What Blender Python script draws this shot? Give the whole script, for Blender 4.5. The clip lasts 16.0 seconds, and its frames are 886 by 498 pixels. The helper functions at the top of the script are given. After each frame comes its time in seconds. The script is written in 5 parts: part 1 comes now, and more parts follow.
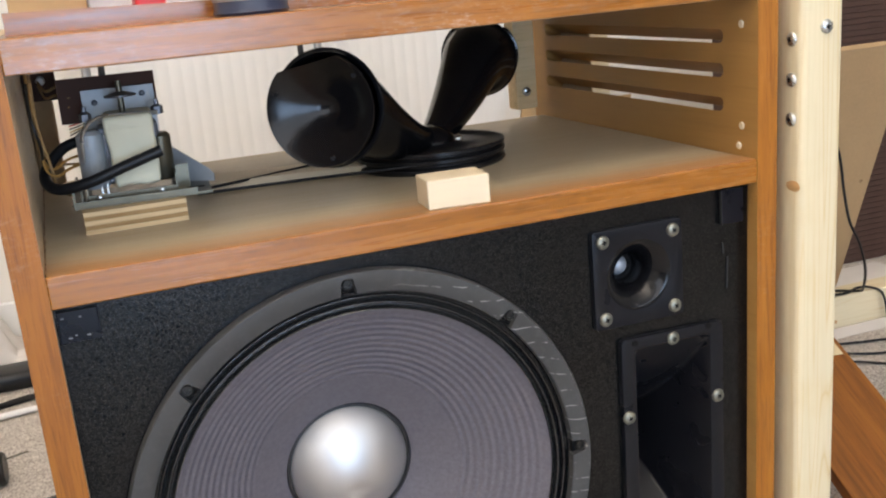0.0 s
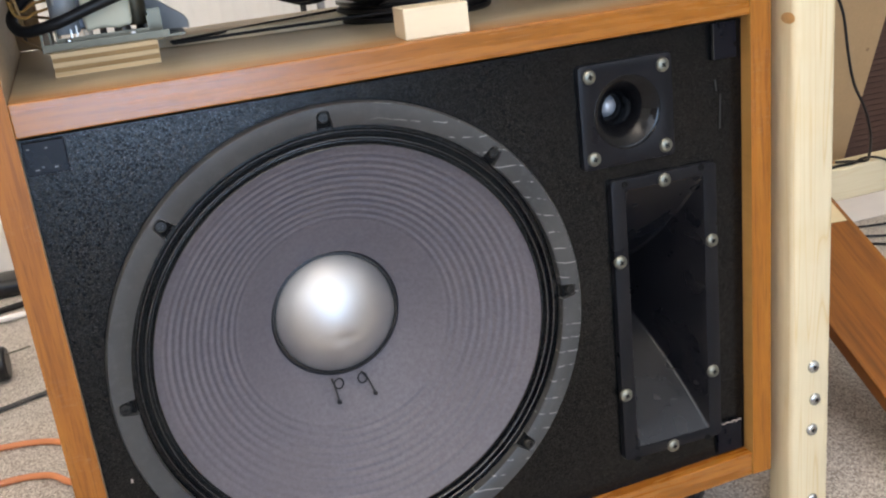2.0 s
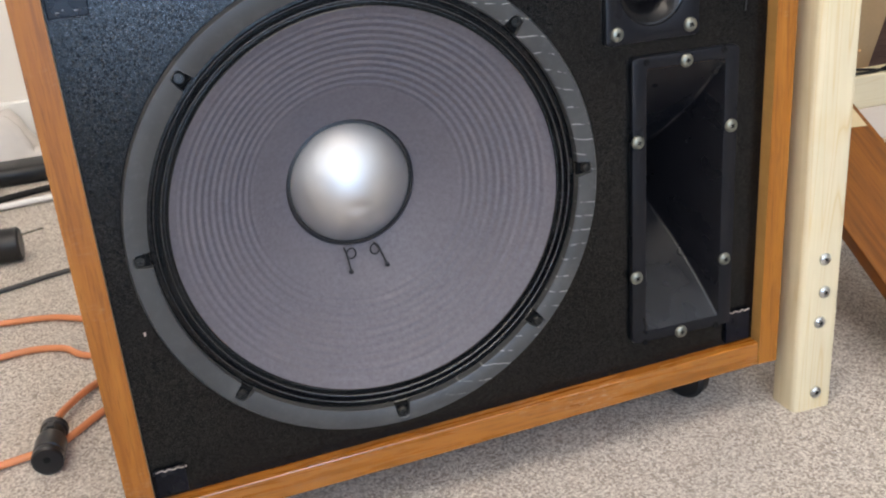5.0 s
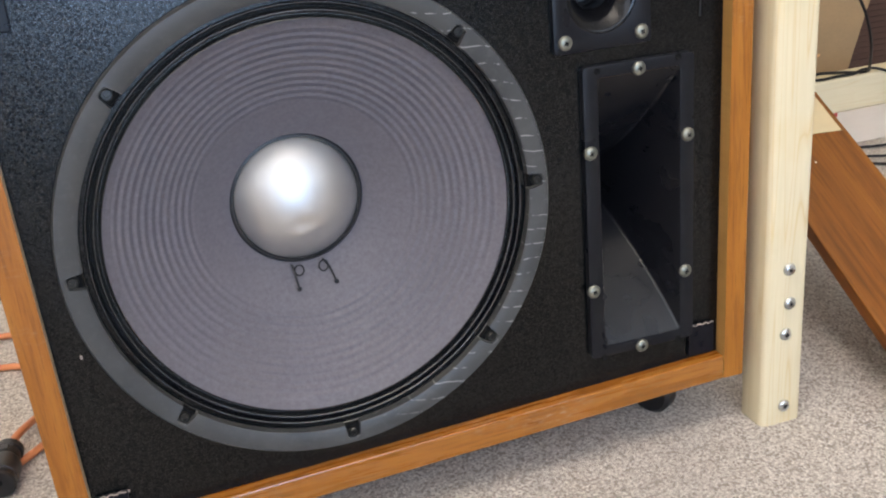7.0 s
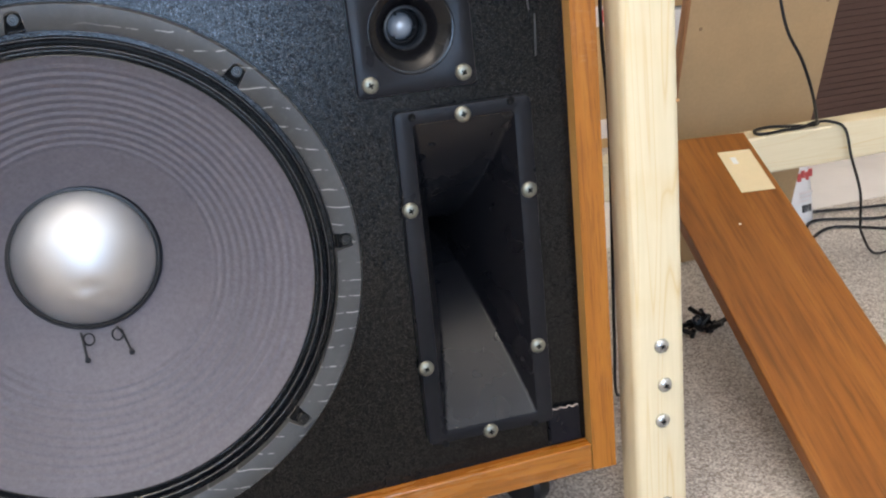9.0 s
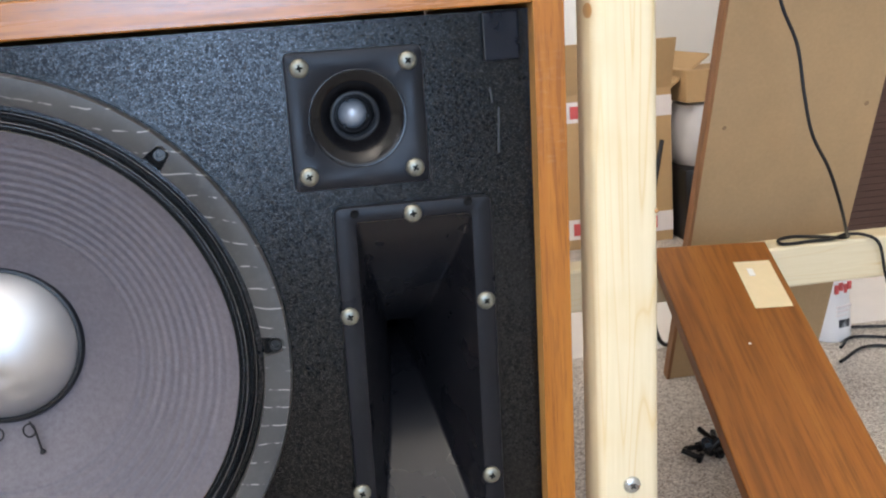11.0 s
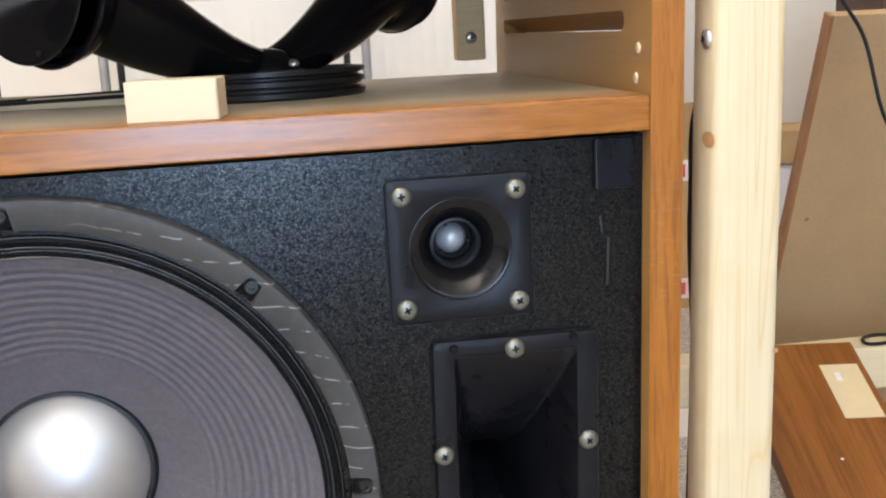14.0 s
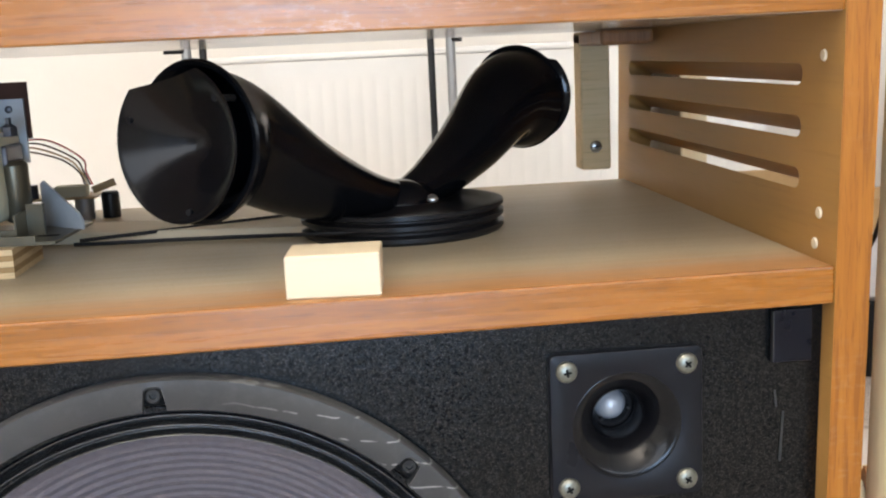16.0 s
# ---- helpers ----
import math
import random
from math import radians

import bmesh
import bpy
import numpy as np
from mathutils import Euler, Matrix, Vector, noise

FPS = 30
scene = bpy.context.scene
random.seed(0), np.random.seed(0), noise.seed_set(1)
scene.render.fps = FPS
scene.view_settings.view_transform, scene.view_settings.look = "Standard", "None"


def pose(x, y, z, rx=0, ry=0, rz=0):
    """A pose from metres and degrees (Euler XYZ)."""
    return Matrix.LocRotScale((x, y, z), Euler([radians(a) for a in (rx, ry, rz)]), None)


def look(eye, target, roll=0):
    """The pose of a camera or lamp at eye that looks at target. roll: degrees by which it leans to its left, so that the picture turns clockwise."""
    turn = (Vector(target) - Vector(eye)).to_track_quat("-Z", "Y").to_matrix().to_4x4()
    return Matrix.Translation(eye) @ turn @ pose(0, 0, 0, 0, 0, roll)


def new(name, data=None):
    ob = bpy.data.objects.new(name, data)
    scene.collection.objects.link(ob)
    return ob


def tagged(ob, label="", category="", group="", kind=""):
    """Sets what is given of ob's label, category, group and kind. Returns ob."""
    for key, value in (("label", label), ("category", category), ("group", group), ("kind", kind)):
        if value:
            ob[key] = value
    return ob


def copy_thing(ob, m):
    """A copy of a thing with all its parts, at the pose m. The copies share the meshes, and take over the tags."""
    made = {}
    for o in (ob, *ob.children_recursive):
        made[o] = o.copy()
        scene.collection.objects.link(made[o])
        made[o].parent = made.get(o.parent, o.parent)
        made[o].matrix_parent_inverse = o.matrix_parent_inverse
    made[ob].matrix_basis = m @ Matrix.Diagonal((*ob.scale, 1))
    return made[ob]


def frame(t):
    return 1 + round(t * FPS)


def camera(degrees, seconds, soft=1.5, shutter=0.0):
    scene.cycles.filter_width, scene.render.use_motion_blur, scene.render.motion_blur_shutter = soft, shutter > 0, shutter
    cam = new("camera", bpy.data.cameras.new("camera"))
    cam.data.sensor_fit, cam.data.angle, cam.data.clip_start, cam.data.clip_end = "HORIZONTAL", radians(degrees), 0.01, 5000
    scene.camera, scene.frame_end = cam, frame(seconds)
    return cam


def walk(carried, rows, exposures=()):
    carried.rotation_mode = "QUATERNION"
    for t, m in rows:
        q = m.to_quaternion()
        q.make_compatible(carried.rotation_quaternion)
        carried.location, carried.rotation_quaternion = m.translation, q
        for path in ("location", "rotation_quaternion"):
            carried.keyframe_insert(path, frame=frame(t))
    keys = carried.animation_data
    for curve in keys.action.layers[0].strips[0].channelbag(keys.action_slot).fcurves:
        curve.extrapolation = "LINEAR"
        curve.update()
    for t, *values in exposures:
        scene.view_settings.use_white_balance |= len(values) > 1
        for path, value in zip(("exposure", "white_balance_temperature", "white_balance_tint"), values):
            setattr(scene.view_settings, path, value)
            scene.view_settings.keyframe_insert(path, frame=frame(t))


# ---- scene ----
cam = camera(46.0, 16.0, 2.1)
PATH = [
    (0, (-0.189, -0.753, 0.687), (0.455, 1.071, 0.179), -5.1),
    (0.5, (-0.18, -0.756, 0.673), (0.442, 1.064, 0.124), -5.7),
    (1, (-0.173, -0.755, 0.645), (0.424, 1.067, 0.075), -6.3),
    (1.5, (-0.175, -0.759, 0.622), (0.422, 1.057, 0.033), -6.5),
    (2, (-0.171, -0.76, 0.602), (0.421, 1.047, -0.016), -6.7),
    (2.5, (-0.172, -0.767, 0.586), (0.403, 1.032, -0.072), -7.2),
    (3, (-0.183, -0.773, 0.575), (0.371, 1.018, -0.122), -7.0),
    (3.5, (-0.184, -0.769, 0.559), (0.367, 1.01, -0.172), -6.1),
    (4, (-0.186, -0.774, 0.559), (0.353, 1.002, -0.186), -5.1),
    (6.5, (-0.161, -0.767, 0.555), (0.392, 1.007, -0.185), -4.7),
    (7, (-0.129, -0.765, 0.554), (0.404, 1.017, -0.181), -5.7),
    (7.5, (-0.079, -0.756, 0.544), (0.425, 1.039, -0.179), -6.0),
    (8, (-0.029, -0.754, 0.529), (0.452, 1.053, -0.181), -6.3),
    (8.5, (0.026, -0.745, 0.518), (0.483, 1.086, -0.145), -6.1),
    (9, (0.091, -0.726, 0.5), (0.513, 1.132, -0.109), -6.4),
    (9.5, (0.151, -0.7, 0.472), (0.495, 1.198, -0.058), -7.2),
    (12, (0.192, -0.656, 0.507), (0.52, 1.267, 0.066), -2.9),
    (12.5, (0.191, -0.649, 0.508), (0.512, 1.279, 0.083), -3.2),
    (13, (0.182, -0.638, 0.52), (0.491, 1.294, 0.103), -2.9),
    (13.5, (0.17, -0.614, 0.54), (0.456, 1.321, 0.125), -2.8),
    (14, (0.152, -0.602, 0.553), (0.435, 1.335, 0.143), -2.9),
    (14.5, (0.133, -0.595, 0.569), (0.415, 1.347, 0.182), -2.4),
    (15, (0.114, -0.582, 0.588), (0.37, 1.361, 0.187), -1.9),
    (15.5, (0.104, -0.556, 0.612), (0.301, 1.399, 0.243), -2.1),
    (16, (0.098, -0.546, 0.636), (0.29, 1.409, 0.263), -2.7),
]
EXPOSURES = [(0.0, -0.55, 6900, 15), (4.0, -0.53, 6650, 14), (7.0, -0.48, 6650, 14), (8.5, -0.40, 6650, 14), (12.0, -0.34, 6550, 14), (14.0, -0.37, 6800, 14), (15.5, -0.34, 6850, 14), (16.0, -0.26, 6800, 13)]
walk(cam, [(t, look(eye, target, roll)) for t, eye, target, roll in PATH], EXPOSURES)

# world, window light, added ceiling fill and exposure
world = bpy.data.worlds.new("world")
scene.world = world
world.use_nodes = True
wn = world.node_tree
sky = wn.nodes.new("ShaderNodeTexSky")
sky.sky_type, sky.sun_disc, sky.sun_elevation, sky.sun_rotation = "NISHITA", False, radians(35), radians(200)
wn.nodes["Background"].inputs[1].default_value = 0.1
wn.links.new(sky.outputs[0], wn.nodes["Background"].inputs[0])


def area_lamp(name, eye, target, sx, sy, power, colour):
    data = bpy.data.lights.new(name, "AREA")
    data.shape, data.size, data.size_y, data.energy, data.color = "RECTANGLE", sx, sy, power, colour
    ob = new(name, data)
    ob.matrix_world = look(eye, target)
    return ob


area_lamp("window_daylight", (-0.10, -2.49, 1.61), (-0.10, 0, 1.61), 4.7, 1.20, 72, (0.77, 0.88, 1.0))
area_lamp("door_daylight", (0.03, -2.49, 0.49), (0.03, 0, 0.49), 0.76, 0.84, 37, (0.42, 0.66, 1.0))
# added fill aimed upwards, so that the ceiling gives broad soft light
area_lamp("ceiling_fill_light", (-0.40, -0.85, 1.42), (-0.40, -0.85, 2.4), 0.34, 0.34, 138, (1.0, 0.92, 0.80))

# ------------------------------------------------------------------ materials


def material(name):
    m = bpy.data.materials.new(name)
    m.use_nodes = True
    nt = m.node_tree
    return m, nt, nt.nodes["Principled BSDF"]


def link(nt, a, b):
    nt.links.new(a, b)


def coords(nt, scale=(1, 1, 1), kind="Object"):
    tc = nt.nodes.new("ShaderNodeTexCoord")
    mp = nt.nodes.new("ShaderNodeMapping")
    mp.inputs["Scale"].default_value = scale
    link(nt, tc.outputs[kind], mp.inputs[0])
    return mp.outputs[0]


def noise_tex(nt, vec, scale, detail=4, rough=0.55, distort=0.0):
    n = nt.nodes.new("ShaderNodeTexNoise")
    n.inputs["Scale"].default_value, n.inputs["Detail"].default_value = scale, detail
    n.inputs["Roughness"].default_value, n.inputs["Distortion"].default_value = rough, distort
    link(nt, vec, n.inputs["Vector"])
    return n.outputs["Fac"]


def ramp(nt, fac, *stops):
    r = nt.nodes.new("ShaderNodeValToRGB")
    while len(r.color_ramp.elements) < len(stops):
        r.color_ramp.elements.new(0.5)
    for e, (p, c) in zip(r.color_ramp.elements, stops):
        e.position, e.color = p, (*c, 1) if len(c) == 3 else c
    link(nt, fac, r.inputs[0])
    return r.outputs[0]


def scaled(nt, value, k):
    """Stretches small numbers, as a colour ramp tells apart steps of 1/256 only."""
    m = nt.nodes.new("ShaderNodeMath")
    m.operation = "MULTIPLY"
    link(nt, value, m.inputs[0])
    m.inputs[1].default_value = k
    return m.outputs[0]


def mix(nt, fac, a, b, blend="MIX"):
    m = nt.nodes.new("ShaderNodeMix")
    m.data_type, m.blend_type = "RGBA", blend
    if isinstance(fac, (int, float)):
        m.inputs[0].default_value = fac
    else:
        link(nt, fac, m.inputs[0])
    for slot, v in ((6, a), (7, b)):
        if isinstance(v, tuple):
            m.inputs[slot].default_value = (*v, 1)
        else:
            link(nt, v, m.inputs[slot])
    return m.outputs[2]


def bump(nt, bsdf, height, strength, distance=0.001):
    b = nt.nodes.new("ShaderNodeBump")
    b.inputs["Strength"].default_value, b.inputs["Distance"].default_value = strength, distance
    link(nt, height, b.inputs["Height"])
    link(nt, b.outputs[0], bsdf.inputs["Normal"])


def rough_ramp(nt, bsdf, fac, lo, hi):
    link(nt, ramp(nt, fac, (0.3, (lo,) * 3), (0.7, (hi,) * 3)), bsdf.inputs["Roughness"])


def plain(name, colour, rough=0.5, metal=0.0, vary=0.12, scale=60, bumpy=0.08, coat=0.0, spec=0.5):
    m, nt, b = material(name)
    v = coords(nt)
    n1, n2 = noise_tex(nt, v, scale, 5), noise_tex(nt, v, scale / 9, 3)
    lo, hi = tuple(c * (1 - vary) for c in colour), tuple(min(1, c * (1 + vary)) for c in colour)
    col = mix(nt, 0.5, ramp(nt, n1, (0.3, lo), (0.7, hi)), ramp(nt, n2, (0.3, lo), (0.7, hi)))
    link(nt, col, b.inputs["Base Color"])
    rough_ramp(nt, b, n2, max(0.02, rough - 0.07), min(1, rough + 0.07))
    b.inputs["Metallic"].default_value = metal
    b.inputs["Coat Weight"].default_value = coat
    b.inputs["Specular IOR Level"].default_value = spec
    if bumpy:
        bump(nt, b, n1, bumpy, 0.0006)
    return m


def wood(name, dark, mid, light, axis="x", pitch=55, rough=0.46, bands=7.0, dust=None, fine=0.45, wear=0.0, spec=0.3, pores=0.45):
    """Veneer: long streaks along the axis, a slow figure and fine pores."""
    m, nt, b = material(name)
    k = {"x": (0.05, 1, 1), "y": (1, 0.05, 1), "z": (1, 1, 0.05)}[axis]
    v = coords(nt, k)
    warp = noise_tex(nt, v, bands, 3, 0.5, 0.6)
    streak = noise_tex(nt, v, pitch * 2.2, 6, 0.65, 0.3)
    pore = noise_tex(nt, v, pitch * 16, 3, 0.6)
    a = ramp(nt, warp, (0.28, dark), (0.5, mid), (0.72, light))
    s = ramp(nt, streak, (0.3, dark), (0.52, mid), (0.75, light))
    col = mix(nt, 0.6, a, s)
    lines = noise_tex(nt, v, pitch * 6, 4, 0.6, 0.2)
    col = mix(nt, ramp(nt, lines, (0.50, (0, 0, 0)), (0.64, (fine,) * 3)), col, tuple(c * 0.8 for c in dark))
    col = mix(nt, ramp(nt, pore, (0.55, (0, 0, 0)), (0.72, (pores,) * 3)), col, tuple(c * 0.5 for c in dark))
    if wear:
        flat = coords(nt, (0.35, 1, 1))
        spots = ramp(nt, noise_tex(nt, flat, 330, 4, 0.7), (0.52, (0, 0, 0)), (0.70, (wear,) * 3))
        where = ramp(nt, noise_tex(nt, flat, 14, 2), (0.52, (0, 0, 0)), (0.64, (1, 1, 1)))
        col = mix(nt, mix(nt, 1.0, spots, where, "MULTIPLY"), col, (0.55, 0.45, 0.38))
    if dust:
        dust_col, edge, soft = dust
        tc = nt.nodes.new("ShaderNodeTexCoord")
        sep = nt.nodes.new("ShaderNodeSeparateXYZ")
        link(nt, tc.outputs["Object"], sep.inputs[0])
        wob = noise_tex(nt, tc.outputs["Object"], 9, 4)
        ma = nt.nodes.new("ShaderNodeMath")
        ma.operation = "MULTIPLY_ADD"
        link(nt, wob, ma.inputs[0])
        ma.inputs[1].default_value = 0.045
        link(nt, sep.outputs["Y"], ma.inputs[2])
        cover = ramp(nt, ma.outputs[0], (edge, (0.22,) * 3), (edge + soft, (0.93,) * 3))
        speck = noise_tex(nt, tc.outputs["Object"], 500, 3)
        dcol = mix(nt, speck, tuple(c * 0.85 for c in dust_col), tuple(c * 1.12 for c in dust_col))
        col = mix(nt, cover, col, dcol)
    link(nt, col, b.inputs["Base Color"])
    rough_ramp(nt, b, streak, rough - 0.08, rough + 0.1)
    bump(nt, b, streak, 0.12, 0.0005)
    b.inputs["Specular IOR Level"].default_value = spec
    return m


def pine(name, axis):
    """Planed softwood: pale ground with wavy yellow growth lines and faint resin stains."""
    m, nt, b = material(name)
    k = {"x": (0.045, 1, 1), "z": (1, 1, 0.045)}[axis]
    v = coords(nt, k)
    flow = noise_tex(nt, v, 26, 2, 0.4, 0.5)
    wave = nt.nodes.new("ShaderNodeMath")
    wave.operation = "PINGPONG"
    link(nt, flow, wave.inputs[0])
    wave.inputs[1].default_value = 0.034
    rings = ramp(nt, scaled(nt, wave.outputs[0], 25), (0.0, (0.55,) * 3), (0.10, (0.22,) * 3), (0.32, (0, 0, 0)))
    where = ramp(nt, noise_tex(nt, v, 17, 2), (0.40, (0.12,) * 3), (0.60, (1, 1, 1)))
    fibre = noise_tex(nt, v, 420, 4, 0.6)
    ground = ramp(nt, fibre, (0.3, (0.64, 0.55, 0.36)), (0.7, (0.685, 0.595, 0.41)))
    col = mix(nt, mix(nt, 1.0, rings, where, "MULTIPLY"), ground, (0.56, 0.385, 0.155))
    stain = ramp(nt, noise_tex(nt, coords(nt), 12, 3), (0.54, (0, 0, 0)), (0.72, (0.35,) * 3))
    link(nt, mix(nt, stain, col, (0.60, 0.45, 0.22)), b.inputs["Base Color"])
    rough_ramp(nt, b, fibre, 0.46, 0.58)
    bump(nt, b, fibre, 0.10, 0.0005)
    b.inputs["Specular IOR Level"].default_value = 0.3
    return m


TEAK_D, TEAK_M, TEAK_L = (0.18, 0.057, 0.008), (0.33, 0.113, 0.011), (0.41, 0.162, 0.020)
veneer_x = wood("veneer_across", TEAK_D, TEAK_M, TEAK_L, "x", rough=0.27, wear=0.5, spec=0.7)
veneer_z = wood("veneer_upright", TEAK_D, TEAK_M, TEAK_L, "z", rough=0.42, wear=0.1, spec=0.4)
veneer_top = wood("veneer_top", TEAK_D, TEAK_M, TEAK_L, "x", dust=((0.50, 0.42, 0.285), 0.020, 0.050))
panel_veneer = wood("plank_veneer", (0.135, 0.041, 0.006), (0.245, 0.082, 0.011), (0.35, 0.135, 0.023), "y", 30, 0.42, 24.0, spec=0.4, fine=0.5, pores=0.4)
inner_brown = wood("inner_fibre", (0.32, 0.165, 0.047), (0.38, 0.203, 0.062), (0.42, 0.236, 0.078), "y", 18, 0.42, 9.0, fine=0.10, pores=0.15, spec=0.2)
# paler copy of the inner fibre: light on the left inner face, put into colour
inner_lit = wood("inner_fibre_lit", (0.36, 0.27, 0.17), (0.45, 0.35, 0.23), (0.52, 0.42, 0.29), "y", 30, 0.5, fine=0.2)
pine_z = pine("pine_upright", "z")
pine_x = pine("pine_across", "x")
block_wood = wood("block_pine", (0.66, 0.55, 0.38), (0.71, 0.60, 0.43), (0.75, 0.64, 0.48), "x", 26, 0.6, 12, fine=0.05, pores=0.12)
ply_face = wood("plywood", (0.60, 0.42, 0.215), (0.68, 0.505, 0.285), (0.73, 0.565, 0.34), "x", 26, 0.6)
ply_dark = wood("plywood_core", (0.30, 0.175, 0.07), (0.38, 0.235, 0.10), (0.45, 0.29, 0.14), "x", 40, 0.65)
under_lacquer = plain("lacquered_underside", (0.50, 0.41, 0.32), 0.22, vary=0.08, scale=20, bumpy=0.0, coat=0.3)
flare_gloss = plain("gloss_black", (0.005, 0.005, 0.006), 0.15, spec=0.28, vary=0.1, scale=90, bumpy=0.01)
stain_tan = plain("stain_tan", (0.24, 0.15, 0.075), 0.75)
hardboard = plain("hardboard", (0.39, 0.258, 0.132), 0.75, vary=0.10, scale=220, bumpy=0.15)
edge_brown = wood("edge_strip", (0.20, 0.085, 0.035), (0.30, 0.14, 0.06), (0.36, 0.18, 0.08), "z", 30)
dark_panel = wood("dark_panel", (0.055, 0.030, 0.024), (0.080, 0.044, 0.034), (0.105, 0.058, 0.044), "x", 40, 0.5)
black_plastic = plain("black_plastic", (0.009, 0.009, 0.010), 0.34, spec=0.3, vary=0.15, scale=120, bumpy=0.03)
horn_black = plain("moulded_black", (0.004, 0.0044, 0.0055), 0.17, spec=0.20, vary=0.1, scale=90, bumpy=0.02)
flange_black = plain("satin_black", (0.007, 0.0075, 0.010), 0.32, spec=0.22, vary=0.15, scale=200, bumpy=0.06)
bronze_black = plain("blackened_metal", (0.016, 0.016, 0.015), 0.33, 0.3, vary=0.25, scale=300, bumpy=0.1)
horn_satin = plain("horn_satin", (0.008, 0.008, 0.010), 0.30, spec=0.40, vary=0.12, scale=200, bumpy=0.03)
rubber = plain("rubber", (0.010, 0.010, 0.011), 0.36, spec=0.4, vary=0.2, scale=150, bumpy=0.08)
velvet_black = plain("black_pad", (0.003, 0.0035, 0.007), 0.30, spec=0.22, vary=0.3, scale=600, bumpy=0.2)
chrome = plain("zinc_screw", (0.50, 0.51, 0.50), 0.28, 0.9, 0.15, 300, 0.08)
dull_screw = plain("aged_screw", (0.22, 0.222, 0.185), 0.36, 0.75, 0.30, 420, 0.15)
# near-black that stands for the shade in recesses, holes and ring notches
recess_shade = plain("recess_shade_black", (0.006, 0.006, 0.006), 0.7, spec=0.1)
steel = plain("bare_steel", (0.135, 0.12, 0.085), 0.36, 0.75, 0.22, 60, 0.08)
amber_wire = plain("amber_wire", (0.33, 0.17, 0.045), 0.4, vary=0.2)
plate_grey = plain("grey_painted_sheet", (0.40, 0.43, 0.45), 0.5, 0.2, vary=0.15, scale=70, bumpy=0.08)
steel_dark = plain("laminated_core", (0.12, 0.12, 0.13), 0.42, 0.7, 0.15, 200, 0.1)
paper_cream = plain("coil_paper", (0.68, 0.66, 0.50), 0.6, vary=0.06, scale=50, bumpy=0.1)
paxolin = plain("brown_laminate", (0.065, 0.030, 0.020), 0.65, spec=0.15)
white_wall = plain("wall_paint", (0.80, 0.755, 0.69), 0.85, vary=0.02, scale=300, bumpy=0.12)
white_gloss = plain("white_gloss", (0.80, 0.79, 0.76), 0.35, vary=0.02, scale=30, bumpy=0.02)
# for unseen walls, toned down so the black baffle reflects little
dim_wall = plain("unseen_wall_beige", (0.46, 0.43, 0.39), 0.85, vary=0.12, scale=40, bumpy=0.1)
ceiling_paint = plain("ceiling_paint", (0.82, 0.81, 0.79), 0.9, vary=0.02, scale=200, bumpy=0.1)
cardboard = plain("cardboard", (0.46, 0.30, 0.145), 0.8, vary=0.06, scale=90, bumpy=0.08)
tape_red = plain("red_tape", (0.62, 0.10, 0.10), 0.45, vary=0.1)
tape_white = plain("white_tape", (0.78, 0.72, 0.70), 0.45, vary=0.05)
paper_tape = plain("masking_paper", (0.64, 0.52, 0.31), 0.7, vary=0.04, scale=120, bumpy=0.1)
torn_paper = plain("torn_backing", (0.36, 0.29, 0.25), 0.8)
fleck_grey = plain("paper_fleck", (0.20, 0.20, 0.20), 0.6)
scar = plain("rubbed_paint", (0.022, 0.022, 0.022), 0.5)
ink_blue = plain("smeared_paper", (0.66, 0.66, 0.62), 0.6)
orange_pvc = plain("orange_cable", (0.60, 0.215, 0.085), 0.42, vary=0.08)
black_pvc = plain("black_cable", (0.009, 0.009, 0.010), 0.42, spec=0.3)
grey_pvc = plain("grey_cable", (0.055, 0.055, 0.055), 0.5)
white_cloth = plain("white_sheet", (0.68, 0.64, 0.60), 0.85, vary=0.06, scale=30, bumpy=0.3)
white_plastic = plain("white_plastic", (0.78, 0.77, 0.76), 0.35, vary=0.03)
blue_plastic = plain("blue_plastic", (0.02, 0.025, 0.05), 0.3)
red_plastic = plain("red_plastic", (0.65, 0.03, 0.03), 0.35)
tube_grey = plain("grey_tube", (0.35, 0.36, 0.37), 0.4, 0.6)
pcb_tan = plain("circuit_board", (0.42, 0.30, 0.15), 0.5)


def cells(nt, vec, scale):
    """One random grey for each grain."""
    n = nt.nodes.new("ShaderNodeTexVoronoi")
    n.inputs["Scale"].default_value = scale
    link(nt, vec, n.inputs["Vector"])
    return n.outputs["Color"]


def make_baffle_paint():
    """Chipboard under thin black paint: dull ground with glossy flecks that catch the window."""
    m, nt, b = material("black_textured_paint")
    v = coords(nt)
    grain, coarse = cells(nt, v, 1500), cells(nt, v, 700)
    mid, big, lump = noise_tex(nt, v, 800, 4, 0.8), noise_tex(nt, v, 9, 4), noise_tex(nt, v, 150, 3, 0.6)
    col = ramp(nt, big, (0.35, (0.0020, 0.0021, 0.0023)), (0.70, (0.0042, 0.0043, 0.0045)))
    col = mix(nt, ramp(nt, grain, (0.80, (0, 0, 0)), (0.95, (0.5,) * 3)), col, (0.013, 0.013, 0.014))
    link(nt, col, b.inputs["Base Color"])
    rough_ramp(nt, b, lump, 0.26, 0.19)
    glint = mix(nt, 0.40, ramp(nt, grain, (0.35, (0.10,) * 3), (0.65, (0.28,) * 3), (0.90, (0.95,) * 3)), ramp(nt, coarse, (0.30, (0.14,) * 3), (0.75, (0.52,) * 3)))
    link(nt, glint, b.inputs["Specular IOR Level"])
    h = mix(nt, 0.5, mid, coarse)
    bump(nt, b, h, 0.22, 0.0005)
    return m


